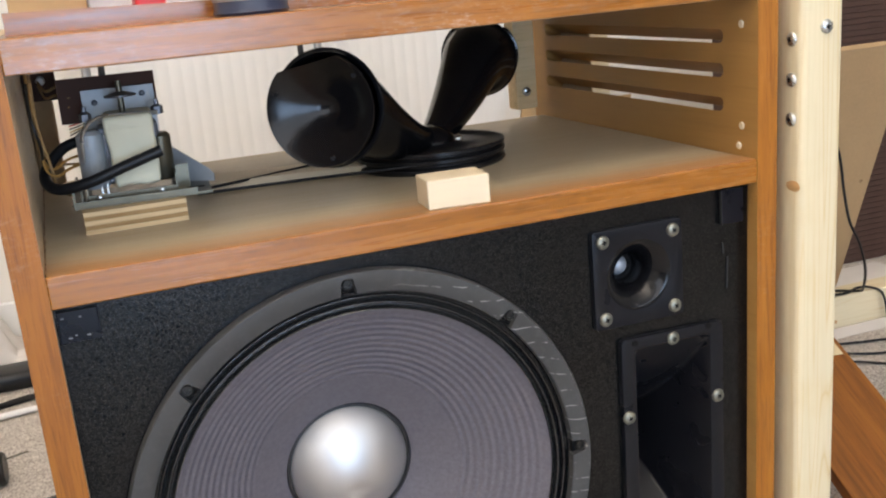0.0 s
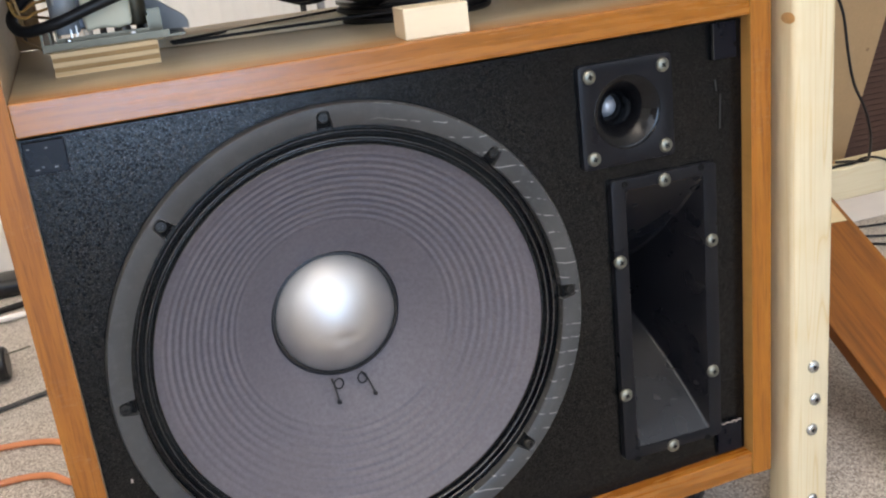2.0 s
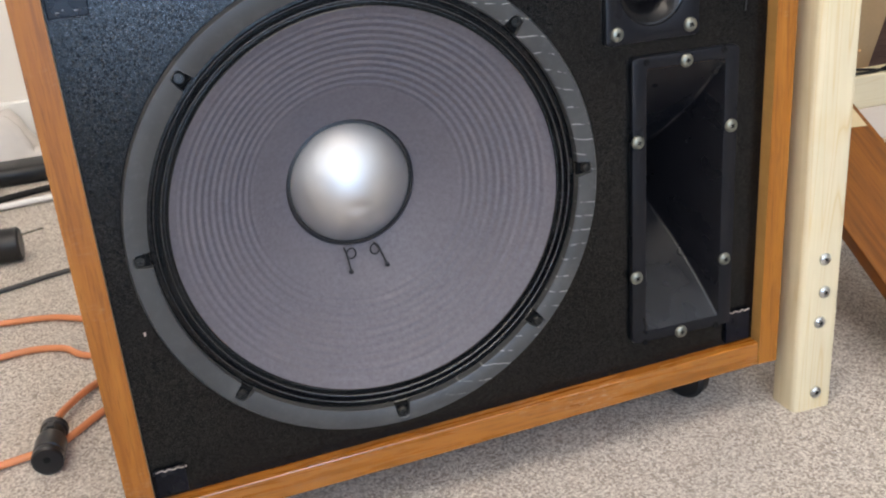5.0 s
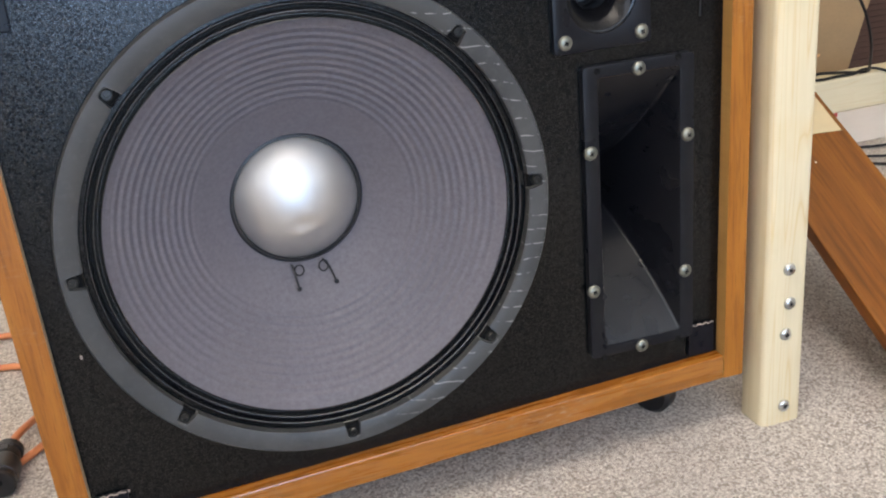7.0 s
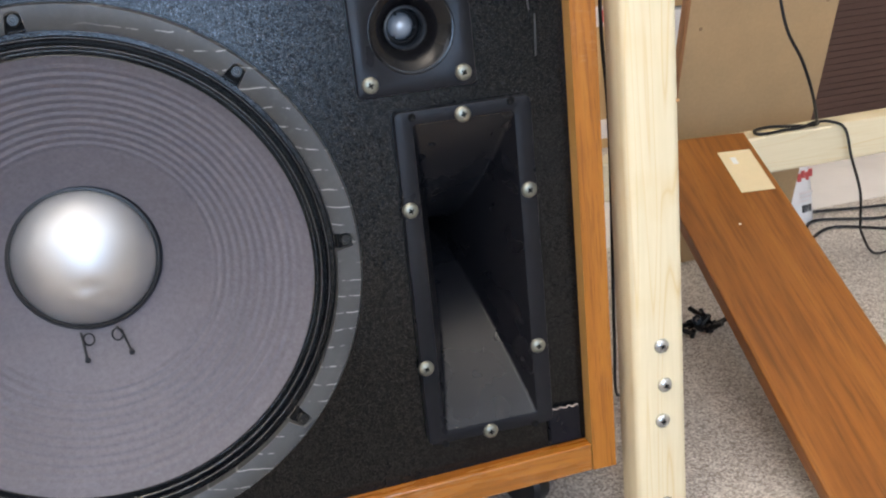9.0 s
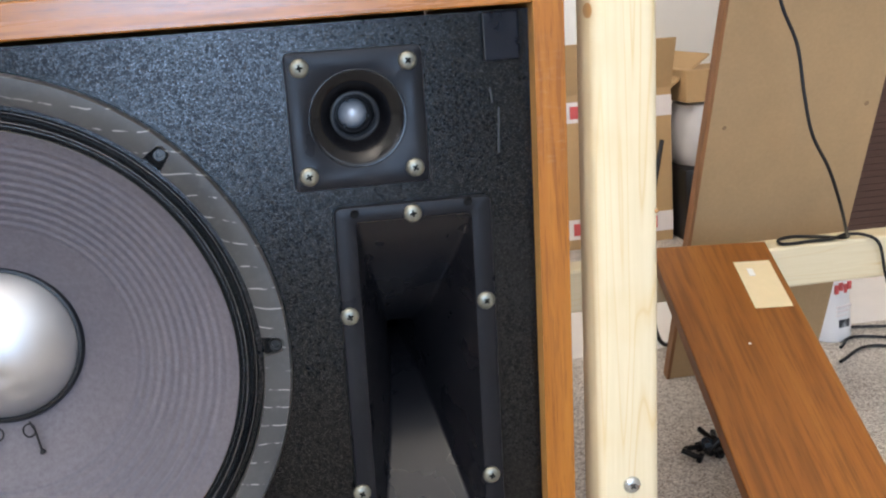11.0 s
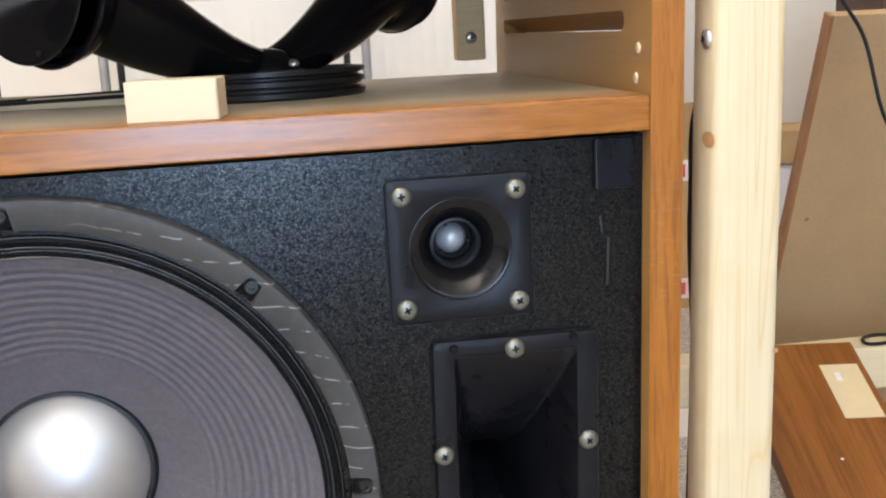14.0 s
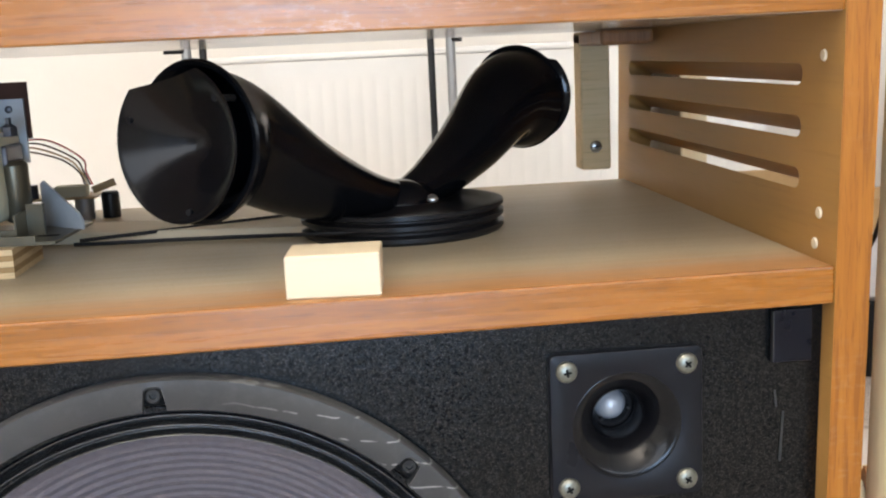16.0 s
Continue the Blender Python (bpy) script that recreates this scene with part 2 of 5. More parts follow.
def make_ring_grey():
    """Gasket ring with worn radial scuffs on one side."""
    m, nt, b = material("frame_gasket")
    v = coords(nt)
    n1, n2 = noise_tex(nt, v, 150, 5), noise_tex(nt, v, 18, 3)
    sep = nt.nodes.new("ShaderNodeSeparateXYZ")
    link(nt, v, sep.inputs[0])
    skew = nt.nodes.new("ShaderNodeMath")
    skew.operation = "MULTIPLY_ADD"
    link(nt, sep.outputs["X"], skew.inputs[0])
    skew.inputs[1].default_value = 0.16
    link(nt, sep.outputs["Y"], skew.inputs[2])
    wob = nt.nodes.new("ShaderNodeMath")
    wob.operation = "MULTIPLY_ADD"
    link(nt, n2, wob.inputs[0])
    wob.inputs[1].default_value = 0.016
    link(nt, skew.outputs[0], wob.inputs[2])
    saw = nt.nodes.new("ShaderNodeMath")
    saw.operation = "PINGPONG"
    link(nt, wob.outputs[0], saw.inputs[0])
    saw.inputs[1].default_value = 0.0068
    line = ramp(nt, scaled(nt, saw.outputs[0], 100), (0.0, (1.0,) * 3), (0.025, (0.7,) * 3), (0.065, (0, 0, 0)))
    side = ramp(nt, sep.outputs["X"], (0.02, (0, 0, 0)), (0.09, (1, 1, 1)))
    patch = ramp(nt, noise_tex(nt, v, 110, 2), (0.46, (0, 0, 0)), (0.54, (1, 1, 1)))
    scuff = mix(nt, 1.0, mix(nt, 1.0, line, side, "MULTIPLY"), patch, "MULTIPLY")
    base = ramp(nt, n2, (0.3, (0.039, 0.039, 0.039)), (0.7, (0.056, 0.056, 0.055)))
    base = mix(nt, ramp(nt, n1, (0.5, (0, 0, 0)), (0.75, (0.5,) * 3)), base, (0.075, 0.075, 0.072))
    link(nt, mix(nt, scuff, base, (0.30, 0.30, 0.285)), b.inputs["Base Color"])
    rough_ramp(nt, b, n1, 0.36, 0.46)
    b.inputs["Specular IOR Level"].default_value = 0.35
    bump(nt, b, n1, 0.12, 0.0006)
    return m


def make_carpet():
    m, nt, b = material("carpet_loop_pile")
    v = coords(nt)
    tuft, loop, big = noise_tex(nt, v, 420, 3, 0.7), cells(nt, v, 430), noise_tex(nt, v, 5, 3)
    col = ramp(nt, loop, (0.18, (0.38, 0.325, 0.275)), (0.45, (0.68, 0.61, 0.535)), (0.75, (0.91, 0.85, 0.77)))
    col = mix(nt, ramp(nt, tuft, (0.42, (0.5,) * 3), (0.58, (0, 0, 0))), col, (0.26, 0.225, 0.20))
    col = mix(nt, ramp(nt, big, (0.35, (0,) * 3), (0.7, (0.22,) * 3)), col, (0.46, 0.42, 0.385))
    link(nt, col, b.inputs["Base Color"])
    b.inputs["Roughness"].default_value = 0.95
    b.inputs["Specular IOR Level"].default_value = 0.1
    bump(nt, b, tuft, 0.9, 0.004)
    return m


def make_cone_paper():
    m, nt, b = material("cone_paper")
    v = coords(nt)
    fibre, big = noise_tex(nt, v, 260, 4, 0.7), noise_tex(nt, v, 16, 3)
    col = ramp(nt, fibre, (0.3, (0.084, 0.075, 0.088)), (0.7, (0.126, 0.115, 0.132)))
    link(nt, mix(nt, ramp(nt, big, (0.4, (0,) * 3), (0.7, (0.3,) * 3)), col, (0.122, 0.108, 0.112)), b.inputs["Base Color"])
    rough_ramp(nt, b, big, 0.55, 0.68)
    bump(nt, b, fibre, 0.15, 0.0005)
    return m


def make_dome_metal():
    m, nt, b = material("spun_aluminium")
    v = coords(nt)
    n, n2 = noise_tex(nt, v, 900, 2), noise_tex(nt, v, 30, 3)
    link(nt, ramp(nt, n2, (0.3, (0.57, 0.57, 0.57)), (0.7, (0.62, 0.62, 0.615))), b.inputs["Base Color"])
    b.inputs["Metallic"].default_value = 1.0
    rough_ramp(nt, b, n2, 0.45, 0.50)
    bump(nt, b, n, 0.05, 0.0002)
    return m


def make_doped(name, colour, grain, depth):
    """Tacky damping coat: glossy black with a pebbled skin that sparkles."""
    m, nt, b = material(name)
    v = coords(nt)
    fine, slow = noise_tex(nt, v, grain, 3, 0.7), noise_tex(nt, v, 60, 3)
    link(nt, ramp(nt, slow, (0.3, tuple(c * 0.7 for c in colour)), (0.7, tuple(c * 1.4 for c in colour))), b.inputs["Base Color"])
    rough_ramp(nt, b, fine, 0.10, 0.20)
    b.inputs["Specular IOR Level"].default_value = 1.0
    bump(nt, b, fine, 0.6, depth)
    return m


doped = make_doped("doped_surround", (0.006, 0.006, 0.007), 480, 0.0009)
bead_grey = make_doped("doped_paper", (0.012, 0.012, 0.012), 480, 0.0009)
ring_grey = make_ring_grey()
baffle_paint, carpet, cone_paper, dome_metal = make_baffle_paint(), make_carpet(), make_cone_paper(), make_dome_metal()

# ------------------------------------------------------------------ mesh helpers


def box_bm(x0, x1, y0, y1, z0, z1, bevel=0.0, seg=2):
    bm = bmesh.new()
    bmesh.ops.create_cube(bm, size=1)
    for v in bm.verts:
        v.co = Vector(((x0 + x1) / 2 + v.co.x * (x1 - x0), (y0 + y1) / 2 + v.co.y * (y1 - y0), (z0 + z1) / 2 + v.co.z * (z1 - z0)))
    if bevel:
        bmesh.ops.bevel(bm, geom=bm.edges[:], offset=bevel, segments=seg, affect="EDGES", profile=0.5)
    return bm


def lathe_bm(profile, seg=48, close=False):
    """Turns (radius, height) round z."""
    bm = bmesh.new()
    rings = []
    for r, h in profile:
        if r < 1e-6:
            rings.append([bm.verts.new((0, 0, h))])
        else:
            rings.append([bm.verts.new((r * math.cos(2 * math.pi * i / seg), r * math.sin(2 * math.pi * i / seg), h)) for i in range(seg)])
    pairs = list(zip(rings, rings[1:])) + ([(rings[-1], rings[0])] if close else [])
    for a, b in pairs:
        for i in range(seg):
            j = (i + 1) % seg
            quad = [a[i % len(a)], a[j % len(a)], b[j % len(b)], b[i % len(b)]]
            quad = list(dict.fromkeys(quad))
            if len(quad) > 2:
                bm.faces.new(quad)
    bmesh.ops.recalc_face_normals(bm, faces=bm.faces[:])
    return bm


def smooth_line(points, steps=8):
    pts = [Vector(p) for p in points]
    ext = [pts[0] * 2 - pts[1], *pts, pts[-1] * 2 - pts[-2]]
    out = []
    for i in range(1, len(ext) - 2):
        a, b, c, d = ext[i - 1:i + 3]
        for k in range(steps):
            t = k / steps
            out.append(0.5 * (2 * b + (c - a) * t + (2 * a - 5 * b + 4 * c - d) * t * t + (3 * b - a - 3 * c + d) * t ** 3))
    return out + [pts[-1]]


def tube_bm(line, radius, seg=10, cap=True, squash=1.0):
    """Sweeps a ring along a line; radius: a number or one for each point."""
    bm = bmesh.new()
    line = [Vector(p) for p in line]
    rad = radius if isinstance(radius, (list, tuple)) else [radius] * len(line)
    side = None
    rings = []
    for i, p in enumerate(line):
        d = (line[min(i + 1, len(line) - 1)] - line[max(i - 1, 0)]).normalized()
        if side is None:
            side = d.cross(Vector((0, 0, 1)) if abs(d.z) < 0.9 else Vector((1, 0, 0))).normalized()
        side = (side - d * side.dot(d)).normalized()
        up = d.cross(side)
        rings.append([bm.verts.new(p + rad[i] * (math.cos(2 * math.pi * k / seg) * side + squash * math.sin(2 * math.pi * k / seg) * up)) for k in range(seg)])
    for a, b in zip(rings, rings[1:]):
        for k in range(seg):
            bm.faces.new((a[k], a[(k + 1) % seg], b[(k + 1) % seg], b[k]))
    if cap:
        bm.faces.new(rings[0][::-1])
        bm.faces.new(rings[-1])
    bmesh.ops.recalc_face_normals(bm, faces=bm.faces[:])
    return bm


def merge(*bms):
    out = bmesh.new()
    for b in bms:
        me = bpy.data.meshes.new("tmp")
        b.to_mesh(me)
        out.from_mesh(me)
        bpy.data.meshes.remove(me)
        b.free()
    return out


def moved(bm, m):
    bmesh.ops.transform(bm, matrix=m, verts=bm.verts[:])
    return bm


def set_slot(bm, index):
    for f in bm.faces:
        f.material_index = index
    return bm


def obj(name, bm, mats, smooth=False, sharp=40):
    me = bpy.data.meshes.new(name)
    bm.to_mesh(me)
    bm.free()
    for m in mats if isinstance(mats, (list, tuple)) else [mats]:
        me.materials.append(m)
    if smooth:
        me.shade_smooth()
        me.set_sharp_from_angle(angle=radians(sharp))
    return new(name, me)


def part(name, bm, mats, parent, label="", smooth=False, sharp=40, m=None):
    ob = obj(name, bm, mats, smooth, sharp)
    ob.parent = parent
    if m is not None:
        ob.matrix_basis = m
    if label:
        tagged(ob, label=label)
    return ob


def share(src, parent, m):
    ob = new(src.name.split(".")[0], src.data)
    ob.parent = parent
    ob.matrix_basis = m
    return ob


def thing(name, place, label, category, group="", kind=""):
    ob = new(name)
    ob.empty_display_size = 0.02
    ob.matrix_world = place if isinstance(place, Matrix) else Matrix.Translation(place)
    return tagged(ob, label, category, group, kind)


def screw_bm(r, h, cross=True):
    """Pan head facing +z; a near-black raised plus paints the shade of its cross recess."""
    dome = lathe_bm([(r * 0.98, 0), (r, h * 0.25), (r * 0.86, h * 0.7), (r * 0.5, h * 0.95), (0, h)], 20)
    if not cross:
        return dome
    w = r * 0.11
    a = set_slot(box_bm(-r * 0.36, r * 0.36, -w, w, h * 0.6, h * 1.03), 1)
    b = set_slot(box_bm(-w, w, -r * 0.36, r * 0.36, h * 0.6, h * 1.035), 1)
    return merge(dome, a, b)


FACE = pose(0, 0, 0, 90, 0, 0)  # turns +z to -y, towards the front

# ------------------------------------------------------------------ the room
X0, X1, Y0, Y1, ZT = -2.6, 2.4, -2.5, 1.52, 2.4
tagged(obj("floor", box_bm(X0 - 0.1, X1 + 0.1, Y0 - 0.1, Y1 + 0.1, -0.08, 0.0), carpet), "grey-beige flecked loop pile carpet", "floor", kind="structure")
tagged(obj("ceiling", box_bm(X0 - 0.1, X1 + 0.1, Y0 - 0.1, Y1 + 0.1, ZT, ZT + 0.08), ceiling_paint), "plain white ceiling", "ceiling", kind="structure")
tagged(obj("wall_north", box_bm(X0 - 0.1, X1 + 0.1, Y1, Y1 + 0.1, 0, ZT), white_wall), "cream painted wall behind the cabinet", "wall", kind="structure")
# unseen walls that close the room: west pale for bounce, east and south dimmer
tagged(obj("wall_west", box_bm(X0 - 0.1, X0, Y0, Y1, 0, ZT), white_wall), "unseen side wall, pale to bounce light from the left", "wall", kind="structure")
tagged(obj("wall_east", box_bm(X1, X1 + 0.1, Y0, Y1, 0, ZT), dim_wall), "unseen side wall, beige to keep reflections dim", "wall", kind="structure")
WX0, WX1, WZ0, WZ1, DX0, DX1 = -2.50, 2.30, 0.98, 2.34, -0.36, 0.42
tagged(obj("wall_south", merge(box_bm(X0 - 0.1, WX0, Y0 - 0.1, Y0, 0, ZT), box_bm(WX1, X1 + 0.1, Y0 - 0.1, Y0, 0, ZT),
                               box_bm(WX0, WX1, Y0 - 0.1, Y0, WZ1, ZT), box_bm(WX0, DX0, Y0 - 0.1, Y0, 0, WZ0), box_bm(DX1, WX1, Y0 - 0.1, Y0, 0, WZ0)), dim_wall),
       "unseen wall with the window, beige to keep reflections dim", "wall", kind="structure")
tagged(obj("baseboard", box_bm(X0, X1, Y1 - 0.016, Y1 - 0.0, 0.0, 0.11, 0.004), white_gloss), "white gloss skirting board", "baseboard", kind="structure")
window = thing("window_1", (0, 0, 0), "white framed window letting in daylight", "window", kind="structure")
part("window_frame", merge(box_bm(WX0, WX0 + 0.05, Y0 - 0.07, Y0 - 0.02, WZ0, WZ1), box_bm(WX1 - 0.05, WX1, Y0 - 0.07, Y0 - 0.02, WZ0, WZ1),
                           box_bm(WX0 + 0.05, WX1 - 0.05, Y0 - 0.07, Y0 - 0.02, WZ0, WZ0 + 0.05), box_bm(WX0 + 0.05, WX1 - 0.05, Y0 - 0.07, Y0 - 0.02, WZ1 - 0.05, WZ1)), white_gloss, window)
for x0, x1 in ((WX0, DX0), (DX1, WX1)):
    part("window_sill", box_bm(x0 - 0.02, x1 + 0.02, Y0 + 0.001, Y0 + 0.12, WZ0 - 0.03, WZ0 - 0.002, 0.006), white_gloss, window)
door = thing("door_1", (0, 0, 0), "glazed garden door under the window band", "door", kind="structure")
part("door_frame", merge(box_bm(DX0, DX0 + 0.05, Y0 - 0.07, Y0 - 0.02, 0, WZ0), box_bm(DX1 - 0.05, DX1, Y0 - 0.07, Y0 - 0.02, 0, WZ0), box_bm(DX0 + 0.05, DX1 - 0.05, Y0 - 0.07, Y0 - 0.02, 0, 0.05)), white_gloss, door)


def radiator(x0, x1, y, z0, z1):
    t = thing("radiator", (0, 0, 0), "white panel radiator on the cream wall", "radiator")
    pitch, n = 0.0248, int((x1 - x0) / 0.0248)
    bm = bmesh.new()
    rows = []
    prof = [(0.0, 0.0), (0.30, 0.0), (0.42, 0.0009), (0.58, 0.0009), (0.70, 0.0)]
    for z in (z0, z0 + 0.03, z0 + 0.05, z1 - 0.045, z1 - 0.034, z1 - 0.02, z1):
        deep = 1.0 if z0 + 0.04 < z < z1 - 0.04 else 0.0
        rows.append([bm.verts.new((x0 + (i + u) * pitch, y + d * deep, z)) for i in range(n) for u, d in prof])
    for a, b in zip(rows, rows[1:]):
        for i in range(len(a) - 1):
            bm.faces.new((a[i], a[i + 1], b[i + 1], b[i]))
    bmesh.ops.recalc_face_normals(bm, faces=bm.faces[:])
    bm = merge(bm, box_bm(x0, x0 + n * pitch - 0.01, y + 0.0095, y + 0.02, z0, z1))
    part("panel", bm, white_gloss, t, smooth=True, sharp=30)
    part("top_grille", box_bm(x0, x1, y - 0.001, y + 0.085, z1 + 0.001, z1 + 0.014, 0.004), white_gloss, t)
    for x in (x0 + 0.15, x1 - 0.15):
        part("wall_bracket", box_bm(x - 0.015, x + 0.015, y + 0.02, Y1 + 0.01, z0 + 0.1, z1 - 0.1), white_gloss, t)
    for x in (x0 - 0.02, x1 + 0.02):
        part("pipe", tube_bm([(x, y + 0.02, 0), (x, y + 0.02, z0 + 0.06)], 0.0075, 10), white_gloss, t, smooth=True)
    return t


radiator(-0.13, 0.95, 1.405, 0.12, 0.628)

# ------------------------------------------------------------------ the speaker cabinet
CX0, CX1, CI0, CI1 = -0.2352, 0.3815, -0.2137, 0.3615
FY, BY = -0.014, 0.425
ZB0, ZB1, ZS0, ZS1, ZU0, ZU1 = 0.0482, 0.0720, 0.4895, 0.5105, 0.647, 0.671
LEAN_L, LEAN_R, SAG = -0.012, 0.0165, 0.0270  # the cabinet stands a little out of square


def in_l(z):
    return CI0 + (z - 0.30) * LEAN_L


def in_r(z):
    return CI1 + (z - 0.30) * LEAN_R


def sag(x):
    """Drop of the bottom board towards its left end."""
    return (x - 0.075) * SAG


def board_bm(z0, z1, drop=0.0, low=0.0):
    """Cross board cut to the leaning sides; drop tilts it, low tilts its underside alone."""
    bm = box_bm(0.0, 1.0, FY + 0.001, BY - 0.02, z0, z1)
    for v in bm.verts:
        z = v.co.z
        v.co.x = in_r(z) if v.co.x > 0.5 else in_l(z)
        v.co.z = z + (v.co.x - 0.075) * drop + (low * (v.co.x - 0.36) if z < (z0 + z1) / 2 else 0.0)
    bmesh.ops.bevel(bm, geom=bm.edges[:], offset=0.0012, segments=2, affect="EDGES", profile=0.5)
    return bm


cab = thing("speaker_cabinet", (0, 0, 0), "teak veneered loudspeaker cabinet on castors with open upper bay", "loudspeaker")


def slotted_side(x0, x1, slots=True):
    """Side panel, as a rule with three long round-ended louvre slots through it."""
    bm = bmesh.new()
    z_cuts, y0, y1, h = (0.547, 0.577, 0.607), 0.035, 0.39, 0.0125
    n = 7
    zb = ZB0 + sag(x1)
    outline = [(FY, zb), (BY, zb), (BY, ZU1), (FY, ZU1)]
    loops = [outline]
    for z in z_cuts if slots else ():
        r = h / 2
        loops.append([(y1 - r + r * math.sin(math.pi * k / n), z + r - r * math.cos(math.pi * k / n)) for k in range(n + 1)] +
                     [(y0 + r - r * math.sin(math.pi * k / n), z + r + r * math.cos(math.pi * k / n)) for k in range(n + 1)])
    edges = []
    for lp in loops:
        vs = [bm.verts.new((x0, y, z)) for y, z in lp]
        edges += [bm.edges.new((vs[i], vs[(i + 1) % len(vs)])) for i in range(len(vs))]
    bmesh.ops.triangle_fill(bm, use_beauty=True, use_dissolve=False, edges=edges)
    faces = bm.faces[:]
    ext = bmesh.ops.extrude_face_region(bm, geom=faces)
    for v in [g for g in ext["geom"] if isinstance(g, bmesh.types.BMVert)]:
        v.co.x = x1
    for v in bm.verts:  # slightly out of square
        v.co.x += (v.co.z - 0.30) * (LEAN_R if x0 > 0 else LEAN_L)
    for v in bm.verts:  # the slots slope down towards the outside
        if FY + 0.01 < v.co.y < BY - 0.01 and v.co.x > 0.3775:
            v.co.z -= 0.0125
    bmesh.ops.recalc_face_normals(bm, faces=bm.faces[:])
    return bm


def skin_faces(bm, test, index):
    bm.normal_update()
    for f in bm.faces:
        if test(f.normal, f.calc_center_median()):
            f.material_index = index
    return bm


right = slotted_side(CI1, CX1)
skin_faces(right, lambda n, c: n.x < -0.5 or (abs(n.x) < 0.5 and c.y > FY + 0.01), 1)
part("side_panel", right, [veneer_z, inner_brown], cab, "teak veneered side with louvre slots")
left = slotted_side(CX0, CI0, False)
skin_faces(left, lambda n, c: n.x > 0.5 or (abs(n.x) < 0.5 and c.y > FY + 0.01), 1)
part("side_panel", left, [veneer_z, inner_lit], cab, "teak veneered side panel")
shelf = board_bm(ZS0, ZS1, 0.0, 0.0045)
skin_faces(shelf, lambda n, c: n.z > 0.95, 1)
part("shelf", shelf, [veneer_x, veneer_top], cab, "dusty shelf with worn teak front edge")
topp = board_bm(ZU0, ZU1)
skin_faces(topp, lambda n, c: n.z < -0.5, 1)
part("top_panel", topp, [veneer_x, under_lacquer], cab, "scuffed teak veneered top panel")
part("bottom_panel", board_bm(ZB0, ZB1, SAG), veneer_x, cab)
part("back_panel", box_bm(CI0, CI1, BY - 0.035, BY - 0.021, ZB1 + 0.008, ZS0), hardboard, cab)


def drilled_baffle():
    """Chipboard front with the openings for the three drivers cut through."""
    bm = bmesh.new()
    loops_ = [[(in_l(ZB1), ZB1 + sag(CI0)), (in_r(ZB1), ZB1 + sag(CI1)), (in_r(ZS0), ZS0 - 0.0030), (in_l(ZS0), ZS0 - 0.0060)],
              [(-0.001 + 0.171 * math.cos(math.pi * k / 36), 0.2802 + 0.171 * math.sin(math.pi * k / 36)) for k in range(72)],
              [(0.250 + 0.034 * math.cos(math.pi * k / 24), 0.4255 + 0.034 * math.sin(math.pi * k / 24)) for k in range(48)],
              [(0.2360, 0.110), (0.3205, 0.110), (0.3205, 0.359), (0.2360, 0.359)]]
    edges = []
    for lp in loops_:
        vs = [bm.verts.new((x, 0.0, z)) for x, z in lp]
        edges += [bm.edges.new((vs[i], vs[(i + 1) % len(vs)])) for i in range(len(vs))]
    bmesh.ops.triangle_fill(bm, use_beauty=True, use_dissolve=False, edges=edges)
    ext = bmesh.ops.extrude_face_region(bm, geom=bm.faces[:])
    for v in [g for g in ext["geom"] if isinstance(g, bmesh.types.BMVert)]:
        v.co.y = 0.018
    bmesh.ops.recalc_face_normals(bm, faces=bm.faces[:])
    return bm


part("baffle", drilled_baffle(), baffle_paint, cab, "black textured chipboard baffle")
part("back_batten", box_bm(0.318, 0.345, 0.375, 0.400, 0.524, 0.6465, 0.002), ply_face, cab, "pale softwood batten screwed at the back")
part("back_batten", box_bm(-0.2165, -0.192, 0.375, 0.400, 0.513, 0.632, 0.002), hardboard, cab)
part("corner_block", box_bm(-0.2165, -0.186, 0.352, 0.374, 0.600, 0.646, 0.002), paxolin, cab, "dark brown corner block")
part("cable_clip", moved(lathe_bm([(0, 0), (0.004, 0), (0.0045, 0.003), (0.003, 0.006), (0, 0.0068)], 14), Matrix.Translation((-0.200, 0.352, 0.620)) @ FACE), white_plastic, cab, smooth=True)
part("glue_block", box_bm(0.318, 0.362, 0.30, 0.40, 0.634, 0.6465, 0.003), edge_brown, cab, "brown wooden block under the top")
part("batten_screw", screw_bm(0.0055, 0.003), [chrome, recess_shade], cab, m=Matrix.Translation((0.331, 0.3749, 0.545)) @ FACE, smooth=True)
for y, z in ((0.009, 0.624), (0.008, 0.537), (0.012, 0.519)):
    part("filler_plug", lathe_bm([(0.0035, 0), (0.003, 0.001), (0, 0.0013)], 12), block_wood, cab, m=Matrix.Translation((in_r(z), y, z)) @ pose(0, 0, 0, 0, -90, 0), smooth=True)


def fastener_pad(x0, x1, z0, z1, torn):
    pad = part("fastener_pad", box_bm(x0, x1, -0.004, -0.0002, z0, z1, 0.0008), velvet_black, cab, "black fabric fastener pad")
    if torn:
        fray = [(x0 + 0.002 + (x1 - x0 - 0.003) * k / 9, -0.0042 - 0.0006 * (k % 2), z1 + 0.0002 + 0.0009 * math.sin(k * 2.3 + x0 * 40)) for k in range(10)]
        part("torn_edge", tube_bm(smooth_line(fray, 3), 0.0006, 5), torn_paper, pad, "frayed pale edge")


